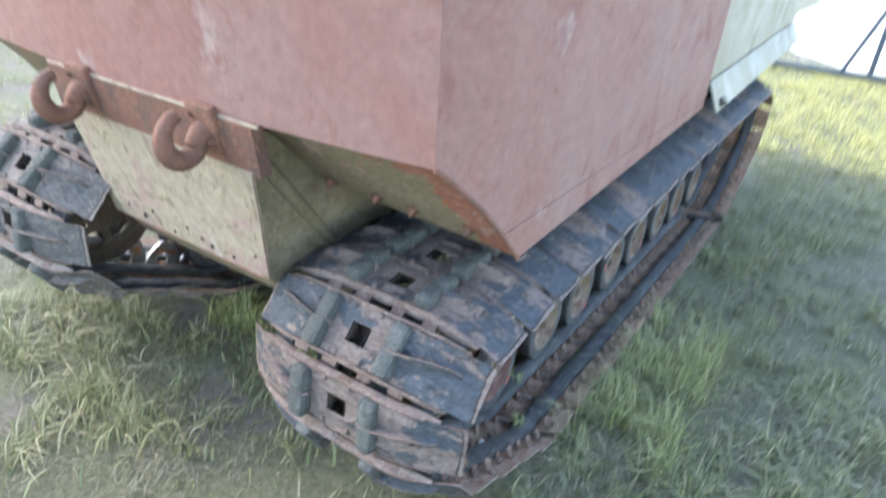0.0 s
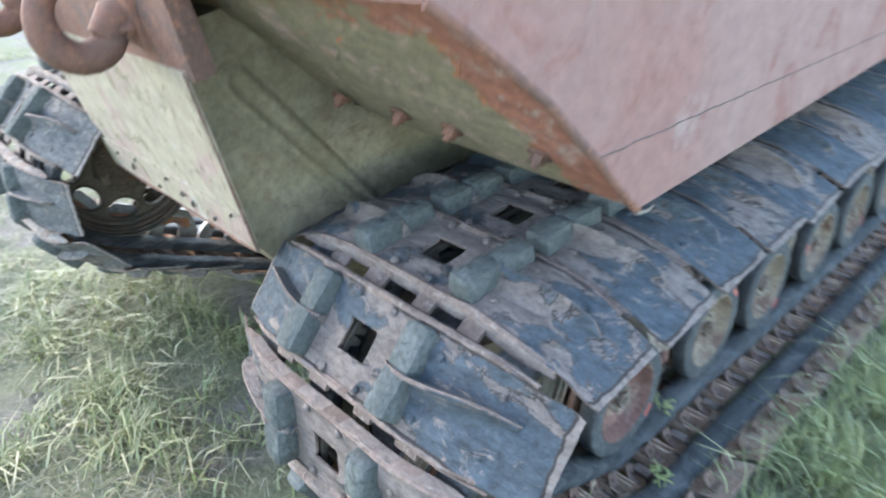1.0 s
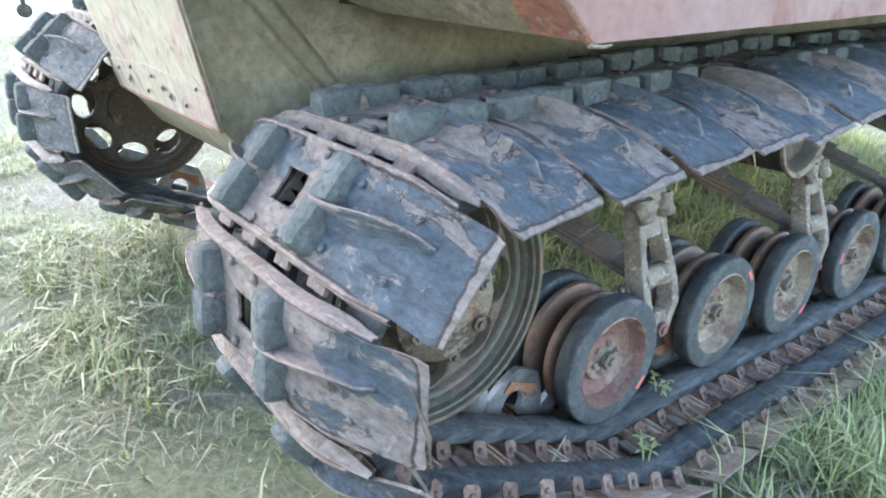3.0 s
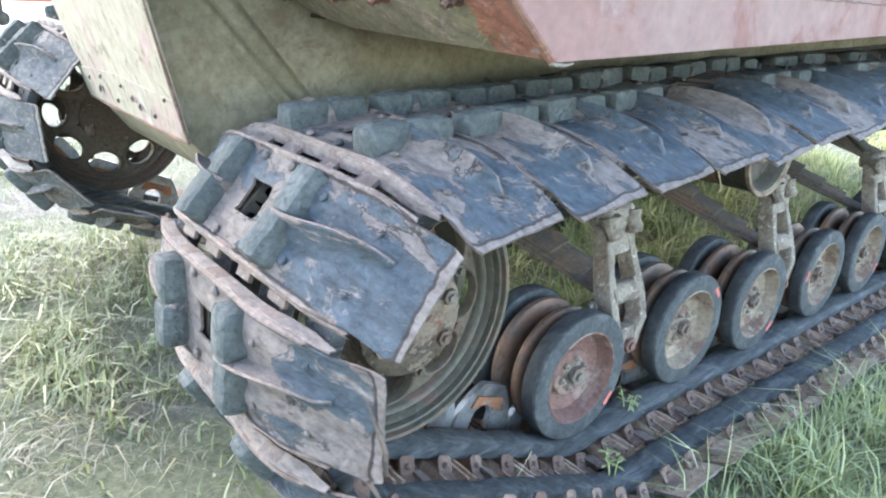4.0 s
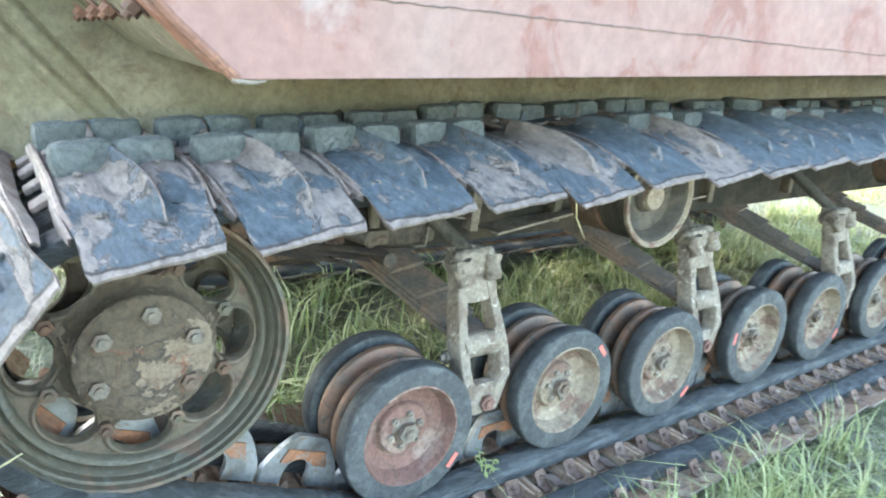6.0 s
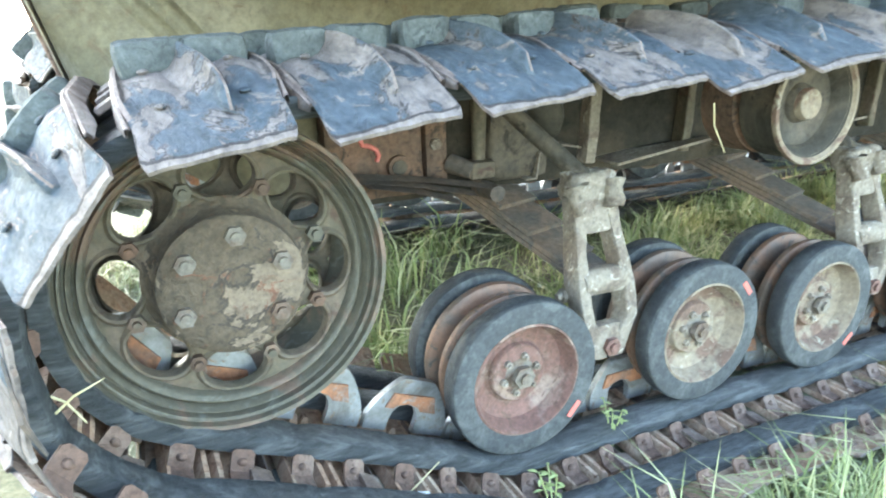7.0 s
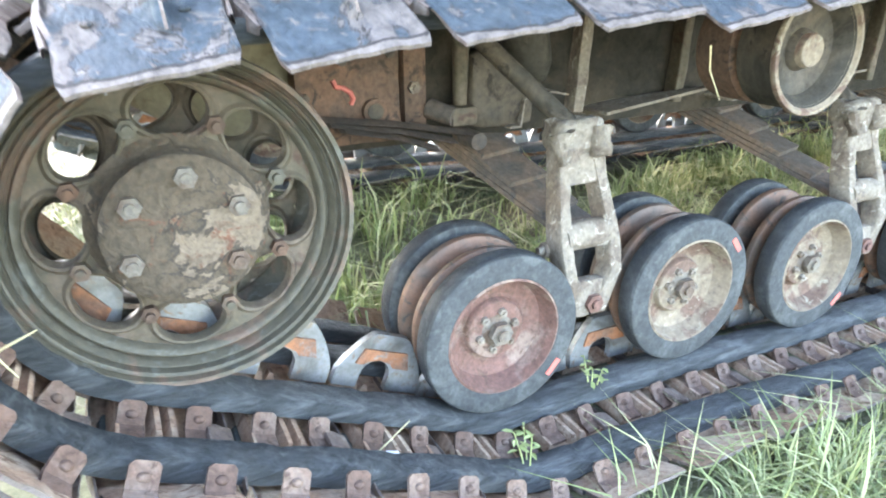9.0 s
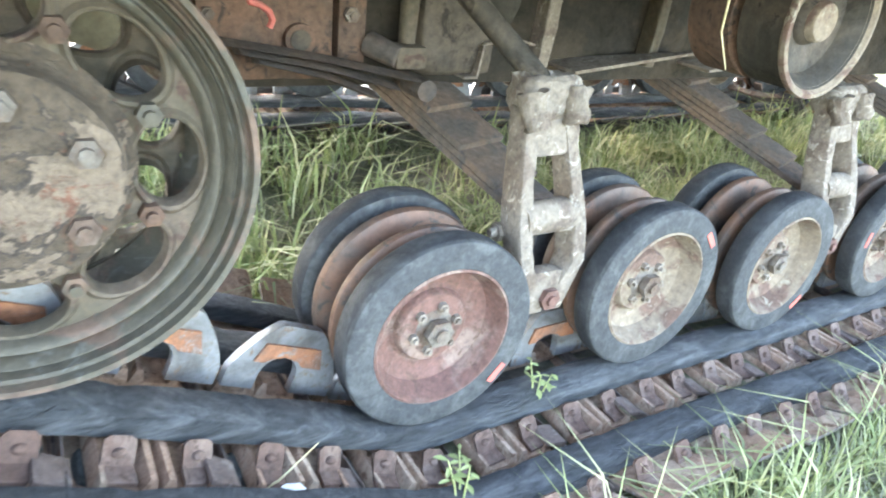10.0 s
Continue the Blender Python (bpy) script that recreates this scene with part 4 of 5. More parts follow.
slab(bm, [(-0.62, BY, TOP), (-0.69, CL, TOP), (-0.62, 2 * CL - BY, TOP), (-0.3, 2 * CL - SIDE_Y, TOP + 0.01), (3.3, 2 * CL - SIDE_Y, TOP + 0.14), (3.3, SIDE_Y, TOP + 0.14), (-0.3, SIDE_Y, TOP + 0.01)], 0.006, (0, 0, -1))
part("deck", bm, OLIVE, vehicle)

# underside of the bow: a curved plate with a rounded rear edge and bolts
bm = bmesh.new()
rows = []
for k in range(25):
    f = k / 24
    row = []
    for j in range(12):
        g = j / 11
        a = abs(2 * f - 1)
        y_half = CL - side_y(-0.305 - 0.251 * g) - 0.004
        y = CL + (2 * f - 1) * y_half
        near = max(0.0, y_half - abs(y - CL))
        rear = -0.307 - 0.045 * max(0.0, min(1.0, (near - 0.40) / 0.10)) ** 2
        x = rear + (-0.556 - 0.045 * min(1.0, near / 0.5) - rear) * g
        row.append(bm.verts.new((x, y, bow_z(x) + (0.018 * min(1.0, near / 0.5)) * (1 - g) - 0.010 * math.sin(g * math.pi) * min(1.0, near / 0.12))))
    rows.append(row)
for a, b in zip(rows, rows[1:]):
    for j in range(11):
        bm.faces.new((a[j], a[j + 1], b[j + 1], b[j]))
bmesh.ops.recalc_face_normals(bm, faces=bm.faces[:])
if bm.faces[0].normal.z > 0:
    bmesh.ops.reverse_faces(bm, faces=bm.faces[:])
bmesh.ops.solidify(bm, geom=bm.faces[:], thickness=0.007)
part("bow_underside", bm, BOW_OLIVE, vehicle, "olive bow underside with rust breaking through")
for y in (-0.056, 0.080, 0.176, 0.305, 0.965, 1.094, 1.19, 1.326):
    bm = bmesh.new()
    lathe(bm, [(0.0, -0.001), (0.0155, -0.001), (0.0150, 0.0015), (0.0, 0.002)], 14)
    bmesh.ops.rotate(bm, cent=(0, 0, 0), matrix=Matrix.Rotation(-math.pi / 2, 3, "X"), verts=bm.verts[:])
    nut(bm, (0, 0, 0), 0.0095, 0.010, "z")
    lumpy(bm, 0.01, 0.0012, 90)
    part("skirt_bolt", bm, RUST, vehicle, m=pose(-0.374, y, bow_z(-0.374) - 0.004) @ pose(0, 0, 0, 180, 40, 0))
bm = bmesh.new()
tube(bm, [(x, side_y(x) - 0.001, z - 0.001) for x, z in BOW], 0.005, 8)
part("weld_bead", bm, RUST, vehicle, "rusty weld along the bow edge")
bm = bmesh.new()
rng = random.Random(4)
tube(bm, [(x, side_y(x) - 0.0005, 0.780 - 0.004 * (x + 0.39) + rng.uniform(-0.0012, 0.0012)) for x in np.linspace(-0.385, 1.17, 160)], [rng.uniform(0.0005, 0.0011) for _ in range(160)], 6)
part("side_seam", bm, SPRING, vehicle, "ragged weld seam")
bm = bmesh.new()
tube(bm, [(-0.312, SIDE_Y - 0.004, 0.696), (-0.295, SIDE_Y - 0.007, 0.694), (-0.280, SIDE_Y - 0.006, 0.696)], [0.0022, 0.002, 0.001], 7)
part("weld_drip", bm, ARM, vehicle)

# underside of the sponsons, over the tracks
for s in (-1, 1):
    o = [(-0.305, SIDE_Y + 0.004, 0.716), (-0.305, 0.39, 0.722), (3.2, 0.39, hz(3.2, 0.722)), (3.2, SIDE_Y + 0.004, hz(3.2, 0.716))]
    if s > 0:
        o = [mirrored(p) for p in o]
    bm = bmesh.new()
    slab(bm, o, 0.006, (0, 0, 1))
    # near-black, so the floor's colour holds the shade under the sponson
    part("sponson_floor", bm, GREASE_SHADE, vehicle)

# lower hull: the body between the tracks
bm = bmesh.new()
LY = 0.372
prof = [(-0.510, 0.548), (-0.592, 0.870), (-0.45, 0.90), (3.0, 0.90), (3.0, 0.48), (2.7, 0.36), (-0.06, 0.345), (-0.22, 0.362), (-0.36, 0.41), (-0.455, 0.475)]
slab(bm, [(x, LY, z) for x, z in prof], 2 * (CL - LY), (0, 1, 0))
part("lower_hull", bm, OLIVE, vehicle, "dusty olive lower hull tub")
# Shade in the gap above the track, added as a dark strip.
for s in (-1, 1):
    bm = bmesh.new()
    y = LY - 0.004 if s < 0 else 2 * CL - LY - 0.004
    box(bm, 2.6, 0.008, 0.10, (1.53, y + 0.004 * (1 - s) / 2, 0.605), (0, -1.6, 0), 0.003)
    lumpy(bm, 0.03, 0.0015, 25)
    part("rubbing_strip", bm, GREASE_SHADE, vehicle, "dark strip carrying the shade on the tub above the track")
# pressed rib in the tub's side
RIB = [(-0.300, 0.545), (-0.352, 0.598), (-0.411, 0.660), (-0.447, 0.703), (-0.482, 0.745), (-0.508, 0.775), (-0.517, 0.793), (-0.510, 0.808), (-0.492, 0.806), (-0.450, 0.756), (-0.409, 0.706), (-0.359, 0.644), (-0.326, 0.604), (-0.285, 0.555)]


def rib_height(x, z):
    best = 9.0
    for (x0, z0), (x1, z1) in zip(RIB, RIB[1:]):
        dx, dz = x1 - x0, z1 - z0
        f = min(1.0, max(0.0, ((x - x0) * dx + (z - z0) * dz) / (dx * dx + dz * dz)))
        best = min(best, math.hypot(x - x0 - f * dx, z - z0 - f * dz))
    return 0.0115 * math.exp(-(best / 0.0105) ** 2)


for s in (-1, 1):
    bm = bmesh.new()
    grid = []
    for i in range(66):
        row = []
        for j in range(76):
            z = 0.545 + 0.30 * j / 75
            front = -0.506 - 0.25 * (z - 0.548) + 0.012
            x = front + (-0.27 - front) * i / 65
            y = LY + 0.0022 - rib_height(x, z)
            row.append(bm.verts.new((x, y if s < 0 else 2 * CL - y, z)))
        grid.append(row)
    for a, b in zip(grid, grid[1:]):
        for j in range(75):
            bm.faces.new((a[j], a[j + 1], b[j + 1], b[j]))
    part("pressed_rib", bm, OLIVE, vehicle, "long loop pressed into the tub side")
# front panel
bm = bmesh.new()
slab(bm, [(-0.516, 0.355, 0.547), (-0.588, 0.318, 0.83), (-0.588, 2 * CL - 0.318, 0.83), (-0.516, 2 * CL - 0.355, 0.547)], 0.003, (1, 0, 0.2))
part("front_panel", bm, CREAM, vehicle, "worn cream front panel with scuffs and rust holes")
bm = bmesh.new()
slab(bm, [(-0.5200, 0.3552, 0.549), (-0.5345, 0.3480, 0.606), (-0.5370, CL, 0.616), (-0.5345, 2 * CL - 0.3480, 0.606), (-0.5200, 2 * CL - 0.3552, 0.549)], 0.003, (1, 0, 0.2))
part("panel_strip", bm, CREAM, vehicle, "scuffed strip along the bottom of the front panel")
rng = random.Random(8)
for i in range(9):
    y = 0.39 + i * 0.058 + rng.uniform(-0.025, 0.025)
    z = 0.582 + rng.uniform(-0.015, 0.025)
    bm = bmesh.new()
    lathe(bm, [(0.0, 0), (rng.uniform(0.003, 0.009), 0.0), (0.002, 0.003)], 9)
    for v in bm.verts:
        v.co.x *= 1 + 0.9 * noise.noise((v.co.x * 90, v.co.z * 90, i * 3.1))
    part("rust_hole", bm, DARK, vehicle, m=pose(-0.5228 - (z - 0.547) * 0.2545, y, z, 0, -14, 90))
bm = bmesh.new()
tube(bm, [(-0.5165, 0.355 + 0.056 * k, 0.546 + rng.uniform(-0.002, 0.002)) for k in range(11)], [rng.uniform(0.0025, 0.005) for k in range(11)], 7)
part("panel_hem", bm, RUST, vehicle, "rusted lower hem of the front panel")
bm = bmesh.new()
tube(bm, [(-0.5175 - 0.0725 * k / 9, 0.355 - 0.037 * k / 9, 0.547 + 0.283 * k / 9) for k in range(10)], [rng.uniform(0.0012, 0.0030) for k in range(10)], 7)
part("panel_edge", bm, CLIP_RUST, vehicle, "rusted welded edge of the front panel")
# rusty hook beam under the bow edge
bm = bmesh.new()
slab(bm, [(-0.584, 0.300, 0.82), (-0.605, 0.30, 0.927), (-0.605, 2 * CL - 0.30, 0.927), (-0.584, 2 * CL - 0.300, 0.82)], 0.03, (1, 0, 0.2))
part("hook_beam", bm, RUST, vehicle, "rusty beam behind the tow hooks")
bm = bmesh.new()
tube(bm, [(-0.597, 0.29, 0.930), (-0.606, CL, 0.932), (-0.597, 2 * CL - 0.29, 0.930)], 0.0035, 8)
part("bow_lip", bm, CREAM, vehicle, "pale chipped edge of the bow")


def make_hook(y):
    hook = new("tow_hook")
    hook.parent = vehicle
    hook.matrix_basis = pose(-0.600, y, 0.895)
    bm = bmesh.new()
    pts, rad = [(0.01, 0, 0.0), (-0.015, 0, -0.006), (-0.028, 0, -0.025)], [0.024, 0.023, 0.022]
    for k in range(15):
        a = radians(-35 - k * 16)
        pts.append((-0.058 + 0.042 * math.cos(a), 0, -0.005 + 0.046 * math.sin(a)))
        rad.append(0.021 - 0.0011 * max(0, k - 7))
    tube(bm, pts, rad, 14)
    part("hook", bm, RUST, hook, "thick rust-brown cast hook")
    bm = bmesh.new()
    box(bm, 0.020, 0.075, 0.10, (0.0, 0, 0.005), (0, -14, 0), 0.006)
    nut(bm, (-0.012, 0.026, 0.03), 0.009, 0.008, "x-")
    nut(bm, (-0.006, -0.026, -0.02), 0.009, 0.008, "x-")
    part("mounting_plate", bm, RUST, hook)


make_hook(0.432)
make_hook(2 * CL - 0.432)

# rear section
bm = bmesh.new()
box(bm, 2.1, 2 * (CL - SIDE_Y) - 0.02, 1.10, (2.24, CL, 1.32), bevel=0.02)
part("rear_tank", bm, BEIGE, vehicle, "weathered beige rear float tank")
for s in (-1, 1):
    bm = bmesh.new()
    o = [(1.20, SIDE_Y - 0.05, 0.735), (3.25, SIDE_Y - 0.05, 0.80), (3.25, SIDE_Y - 0.005, 0.90), (1.20, SIDE_Y - 0.005, 0.835)]
    slab(bm, [mirrored(p) for p in o] if s > 0 else o, 0.008, (0, 1, 0.5))
    part("side_flap", bm, BEIGE, vehicle, "pale hinged side flap")

for s in (-1, 1):
    y = SIDE_Y - 0.045 if s < 0 else 2 * CL - SIDE_Y + 0.045
    bm = bmesh.new()
    box(bm, 0.05, 0.016, 0.03, (1.28, y, 0.762), (20 * s, 0, 0), 0.004)
    nut(bm, (1.28, y - 0.006, 0.762), 0.009, 0.008)
    part("flap_latch", bm, DARK, vehicle, "dark bolted latch")

# gear seen under the hull
GY = 0.285
GEAR = pose(0.038, 0.052, 0.034) @ Matrix.Diagonal((1.037, 1, 1, 1))
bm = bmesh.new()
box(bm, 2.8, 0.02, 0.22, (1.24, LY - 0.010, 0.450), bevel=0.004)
part("chassis_rail", bm, GREASE_SHADE, vehicle, "dark greasy chassis side")
bm = bmesh.new()
box(bm, 0.165, 0.04, 0.20, (-0.125, GY + 0.012, 0.42), bevel=0.008)
tube(bm, [(-0.088, GY - 0.016, 0.372), (-0.088, GY - 0.004, 0.372)], [0.019, 0.021], 18)
lumpy(bm, 0.02, 0.002, 40)
part("gearbox_cover", bm, COVER, vehicle, "rust-brown bolted gearbox cover", angle=60, m=GEAR)
bm = bmesh.new()
lathe(bm, [(0.0, 0.0), (0.0125, 0.0), (0.0135, 0.004)], 18, (-0.088, GY - 0.0175, 0.372))
part("cover_port", bm, DARK, vehicle, m=GEAR)
for x, z in ((-0.195, 0.40), (-0.195, 0.46), (-0.06, 0.46), (-0.135, 0.452), (-0.06, 0.345)):
    bm = bmesh.new()
    nut(bm, (x, GY - 0.008, z), 0.008, 0.007)
    part("cover_bolt", bm, SPRING, vehicle, m=GEAR)
bm = bmesh.new()
curl = [(-0.150, 0.424), (-0.146, 0.414), (-0.134, 0.411), (-0.124, 0.404), (-0.120, 0.394), (-0.124, 0.385)]
tube(bm, [(x, GY - 0.0085, z) for x, z in curl], 0.0040, 6)
part("chalk_mark", bm, MARK, vehicle, "red paint curl", m=GEAR)
bm = bmesh.new()
box(bm, 0.038, 0.035, 0.19, (-0.020, GY + 0.005, 0.435), bevel=0.005)
part("side_lug", bm, COVER, vehicle, m=GEAR)
bm = bmesh.new()
nut(bm, (-0.024, GY - 0.013, 0.405), 0.010, 0.009)
part("lug_bolt", bm, ARM, vehicle, m=GEAR)
bm = bmesh.new()
tube(bm, [(0.048, GY - 0.035, 0.56), (0.047, GY - 0.035, 0.45), (0.046, GY - 0.035, 0.375)], [0.016, 0.013, 0.011], 12)
box(bm, 0.045, 0.04, 0.030, (0.046, GY - 0.035, 0.358), bevel=0.006)
part("drain_pipe", bm, MUD_OLIVE, vehicle, m=GEAR)
bm = bmesh.new()
tube(bm, [(0.005, GY - 0.01, 0.368), (0.030, GY - 0.05, 0.358)], [0.017, 0.015], 14)
part("spring_stop", bm, SPRING, vehicle, m=GEAR)
bm = bmesh.new()
box(bm, 0.12, 0.07, 0.125, (0.122, GY - 0.01, 0.392), bevel=0.022)
lumpy(bm, 0.015, 0.004, 30)
part("oil_box", bm, DARK, vehicle, "dark oil-soaked housing", angle=60, m=GEAR)
bm = bmesh.new()
tube(bm, [(0.10, GY - 0.03, 0.55), (0.145, GY - 0.06, 0.49), (0.165, GY - 0.06, 0.43), (0.185, GY - 0.05, 0.41)], [0.04, 0.042, 0.03, 0.012], 14)
part("link_arm", bm, DARK, vehicle, angle=60, m=GEAR)
bm = bmesh.new()
for a, b in (((0.128, 0.330), (0.150, 0.330)), ((0.150, 0.330), (0.156, 0.376)), ((0.156, 0.376), (0.205, 0.384)), ((0.205, 0.384), (0.24, 0.376))):
    d = Vector((b[0] - a[0], 0, b[1] - a[1]))
    w = Vector((-d.z, 0, d.x)).normalized() * 0.003
    slab(bm, [(a[0], GY - 0.055, a[1]), (b[0], GY - 0.055, b[1]), (b[0] + w.x, GY - 0.055, b[1] + w.z), (a[0] + w.x, GY - 0.055, a[1] + w.z)], 0.08, (0, 1, 0))
part("spring_bracket", bm, ARM, vehicle, "bent pale sheet bracket", m=GEAR)
for x, w, m in ((0.300, 0.022, ARM), (0.53, 0.02, MUD_OLIVE), (0.80, 0.02, MUD_OLIVE), (1.1, 0.02, MUD_OLIVE), (1.5, 0.02, MUD_OLIVE)):
    bm = bmesh.new()
    box(bm, w, 0.035, 0.24, (x, GY + 0.002, 0.455), (0, 4, 0), 0.004)
    lumpy(bm, 0.012, 0.003, 60)
    part("hull_rib", bm, m, vehicle, "flaking pale rib" if m is ARM else "", angle=60, m=GEAR)
bm = bmesh.new()
for x0, x1 in ((0.32, 0.60), (0.62, 1.02)):
    slab(bm, [(x0, GY - 0.06, 0.335), (x1, GY - 0.05, 0.365), (x1, LY - 0.052, 0.345), (x0, LY - 0.052, 0.335)], 0.005, (0, 0, 1))
part("bottom_flange", bm, ARM, vehicle, "bent flange along the tub bottom", m=GEAR)
bm = bmesh.new()
for k in range(3):
    tube(bm, [(-0.20 + 0.02 * k, GY - 0.07, 0.381 - 0.010 * k), (-0.08, GY - 0.07, 0.362 - 0.010 * k), (0.045 - 0.03 * k, GY - 0.07, 0.335 - 0.009 * k)], 0.005, 4)
for v in bm.verts:
    v.co.y = GY - 0.07 + (v.co.y - GY + 0.07) * 5.0
tube(bm, [(0.050, GY - 0.095, 0.325), (0.050, GY - 0.045, 0.325)], 0.014, 12)
part("front_leaf_spring", bm, SPRING, vehicle, "stack of dark brown spring leaves", m=GEAR)
# straws caught in the running gear
rng = random.Random(21)
for p, q in (((0.262, -0.04, 0.520), (0.302, -0.03, 0.448)), ((-0.56, -0.10, 0.31), (-0.51, -0.09, 0.335)), ((-0.57, -0.08, 0.335), (-0.53, -0.10, 0.30)), ((-0.24, -0.05, 0.06), (-0.16, -0.04, 0.095))):
    bm = bmesh.new()
    mid = (Vector(p) + Vector(q)) / 2 + Vector((rng.uniform(-0.01, 0.01), rng.uniform(-0.01, 0.01), rng.uniform(-0.006, 0.01)))
    tube(bm, [p, mid, q], [0.0014, 0.0012, 0.0006], 5)
    tagged(part("caught_straw", bm, STRAW), "dry straw caught in the running gear", "straw", "straws in the running gear")
TWIGS = (((-0.555, -0.20, 0.285), (-0.53, -0.205, 0.252), (-0.50, -0.19, 0.218)), ((-0.562, -0.19, 0.415), (-0.556, -0.21, 0.37), (-0.548, -0.20, 0.335)), ((-0.57, -0.16, 0.36), (-0.562, -0.19, 0.33), (-0.545, -0.20, 0.29)))
for line in TWIGS:
    bm = bmesh.new()
    tube(bm, line, [0.0018, 0.0028, 0.0014], 6)
    tagged(part("caught_twig", bm, SPRING), "thin dry brown twig caught on the front shoes", "twig", "twigs on the front shoes")
# white flecks on the shoes
for p, r in (((-0.194, -0.073, 0.080), 0.011), ((-0.37, -0.061, 0.141), 0.007)):
    bm = bmesh.new()
    q = bmesh.ops.create_uvsphere(bm, u_segments=12, v_segments=8, radius=r)
    bmesh.ops.transform(bm, matrix=Matrix.Diagonal((1.25, 0.7, 0.14, 1)), verts=q["verts"])
    for v in bm.verts:
        v.co *= 1 + 0.5 * noise.noise(v.co * 120)
    tagged(part("white_fleck", bm, WHITE_PAINT, m=pose(*p, 0, 20, 0)), "small white fleck lying on a track shoe", "fleck", "flecks on the track")


# ---- far things ----
def make_yard():
    """Pale gravel that starts where the meadow ends; its edge dips into the turf."""
    bm = bmesh.new()
    rings = []
    for k in range(120):
        a = 2 * math.pi * k / 120
        r = 9.2 + 2.6 * max(0.0, math.sin(a)) + 0.6 * noise.noise((math.cos(a) * 4, math.sin(a) * 4, 1)) + 16 * math.exp(-((math.degrees(a) - 38) / 20) ** 2)
        rings.append([bm.verts.new((q * math.cos(a) - 0.2, q * math.sin(a), z)) for q, z in ((r - 0.5, -0.09), (r, 0.0), (r + 1.5, 0.012), (3300, 0.012))])
    for k in range(120):
        for j in range(3):
            bm.faces.new((rings[k][j], rings[(k + 1) % 120][j], rings[(k + 1) % 120][j + 1], rings[k][j + 1]))
    tagged(part("gravel_yard", bm, GRAVEL), "pale sunlit gravel yard", "yard", kind="structure")


make_yard()


def make_barrier():
    rail = new("low_barrier")
    rail.matrix_basis = pose(7.7, 0.2, 0.0, 0, 0, 4)
    tagged(rail, "low steel barrier with a white top rail", "barrier")
    bm = bmesh.new()
    box(bm, 0.08, 5.0, 0.07, (0, -1.0, 0.98), bevel=0.01)
    part("top_rail", bm, WHITE_PAINT, rail, "white painted rail")
    bm = bmesh.new()
    box(bm, 0.05, 5.0, 0.05, (0, -1.0, 0.905), bevel=0.005)
    part("under_rail", bm, BLUE_GREY, rail)
    bm = bmesh.new()
    box(bm, 0.10, 5.0, 0.06, (0, -1.0, 0.03), bevel=0.01)
    part("foot_rail", bm, BLUE_GREY, rail)
    for y in (-2.6, -0.80, 1.0):
        bm = bmesh.new()
        box(bm, 0.05, 0.05, 0.85, (0, y, 0.47), bevel=0.005)
        part("post", bm, BLUE_GREY, rail)
        bm = bmesh.new()
        box(bm, 0.04, 0.04, 0.88, (0, y + 0.15, 0.47), (18, 0, 0), 0.004)
        part("brace", bm, BLUE_GREY, rail)


make_barrier()


def make_drawbar():
    bar = new("trailer_drawbar")
    bar.matrix_basis = pose(0.0, 8.0, 0.0)
    tagged(bar, "orange-red trailer drawbar with a jockey wheel", "drawbar")
    bm = bmesh.new()
    box(bm, 3.2, 0.10, 0.09, (1.62, 0, 0.655), bevel=0.01)
    part("beam", bm, FAR_RED, bar)
    bm = bmesh.new()
    box(bm, 0.30, 0.12, 0.06, (0.30, 0, 0.72), bevel=0.015)
    part("coupling", bm, WHITE_PAINT, bar)
    bm = bmesh.new()
    tube(bm, [(0.22, 0, 0.66), (0.22, 0, 0.45)], 0.025, 10)
    lathe(bm, [(0.0, -0.04), (0.06, -0.04), (0.075, -0.02), (0.075, 0.02), (0.06, 0.04), (0.0, 0.04)], 20, (0.22, 0, 0.44))
    part("jockey_wheel", bm, DARK, bar)
    for x in (1.5, 3.0):
        bm = bmesh.new()
        box(bm, 0.12, 0.12, 0.62, (x, 0, 0.305), bevel=0.01)
        part("stand", bm, DARK, bar)


make_drawbar()


# ---- weeds ----
def make_weed(x, y, z, height, seed):
    """A small broad-leaved weed that has grown up between the shoes."""
    rng = random.Random(seed)
    weed = new("weed")
    weed.matrix_basis = pose(x, y, z)
    tagged(weed, "small leafy green weed growing through the track", "weed")
    for _ in range(3):
        turn = rng.uniform(0, 6.28)
        out = rng.uniform(0.1, 0.3)
        top = Vector((math.cos(turn) * out * height, math.sin(turn) * out * height, height * rng.uniform(0.8, 1.0)))
        bm = bmesh.new()
        tube(bm, [(0, 0, 0), top * 0.5 + Vector((0, 0, 0.01)), top], [0.0016, 0.0013, 0.0008], 6)
        part("stem", bm, LUSH_GRASS, weed)
        for k in range(6):
            at = top * (0.70 + 0.06 * k)
            a = turn + k * 2.4 + rng.uniform(-0.4, 0.4)
            length, wide = rng.uniform(0.009, 0.018), rng.uniform(0.002, 0.0036)
            d = Vector((math.cos(a), math.sin(a), rng.uniform(0.1, 0.5))).normalized()
            side = Vector((-math.sin(a), math.cos(a), 0))
            bm = bmesh.new()
            rows = []
            for f, w in ((0, 0.1), (0.3, 0.9), (0.6, 1.0), (0.85, 0.5), (1.0, 0.05)):
                c = at + d * length * f - Vector((0, 0, 0.006 * f * f))
                rows.append([bm.verts.new(c - side * wide * w), bm.verts.new(c - Vector((0, 0, 0.0012 * w))), bm.verts.new(c + side * wide * w)])
            for p, q in zip(rows, rows[1:]):
                bm.faces.new((p[0], p[1], q[1], q[0]))
                bm.faces.new((p[1], p[2], q[2], q[1]))
            part("leaf", bm, LUSH_GRASS, weed)


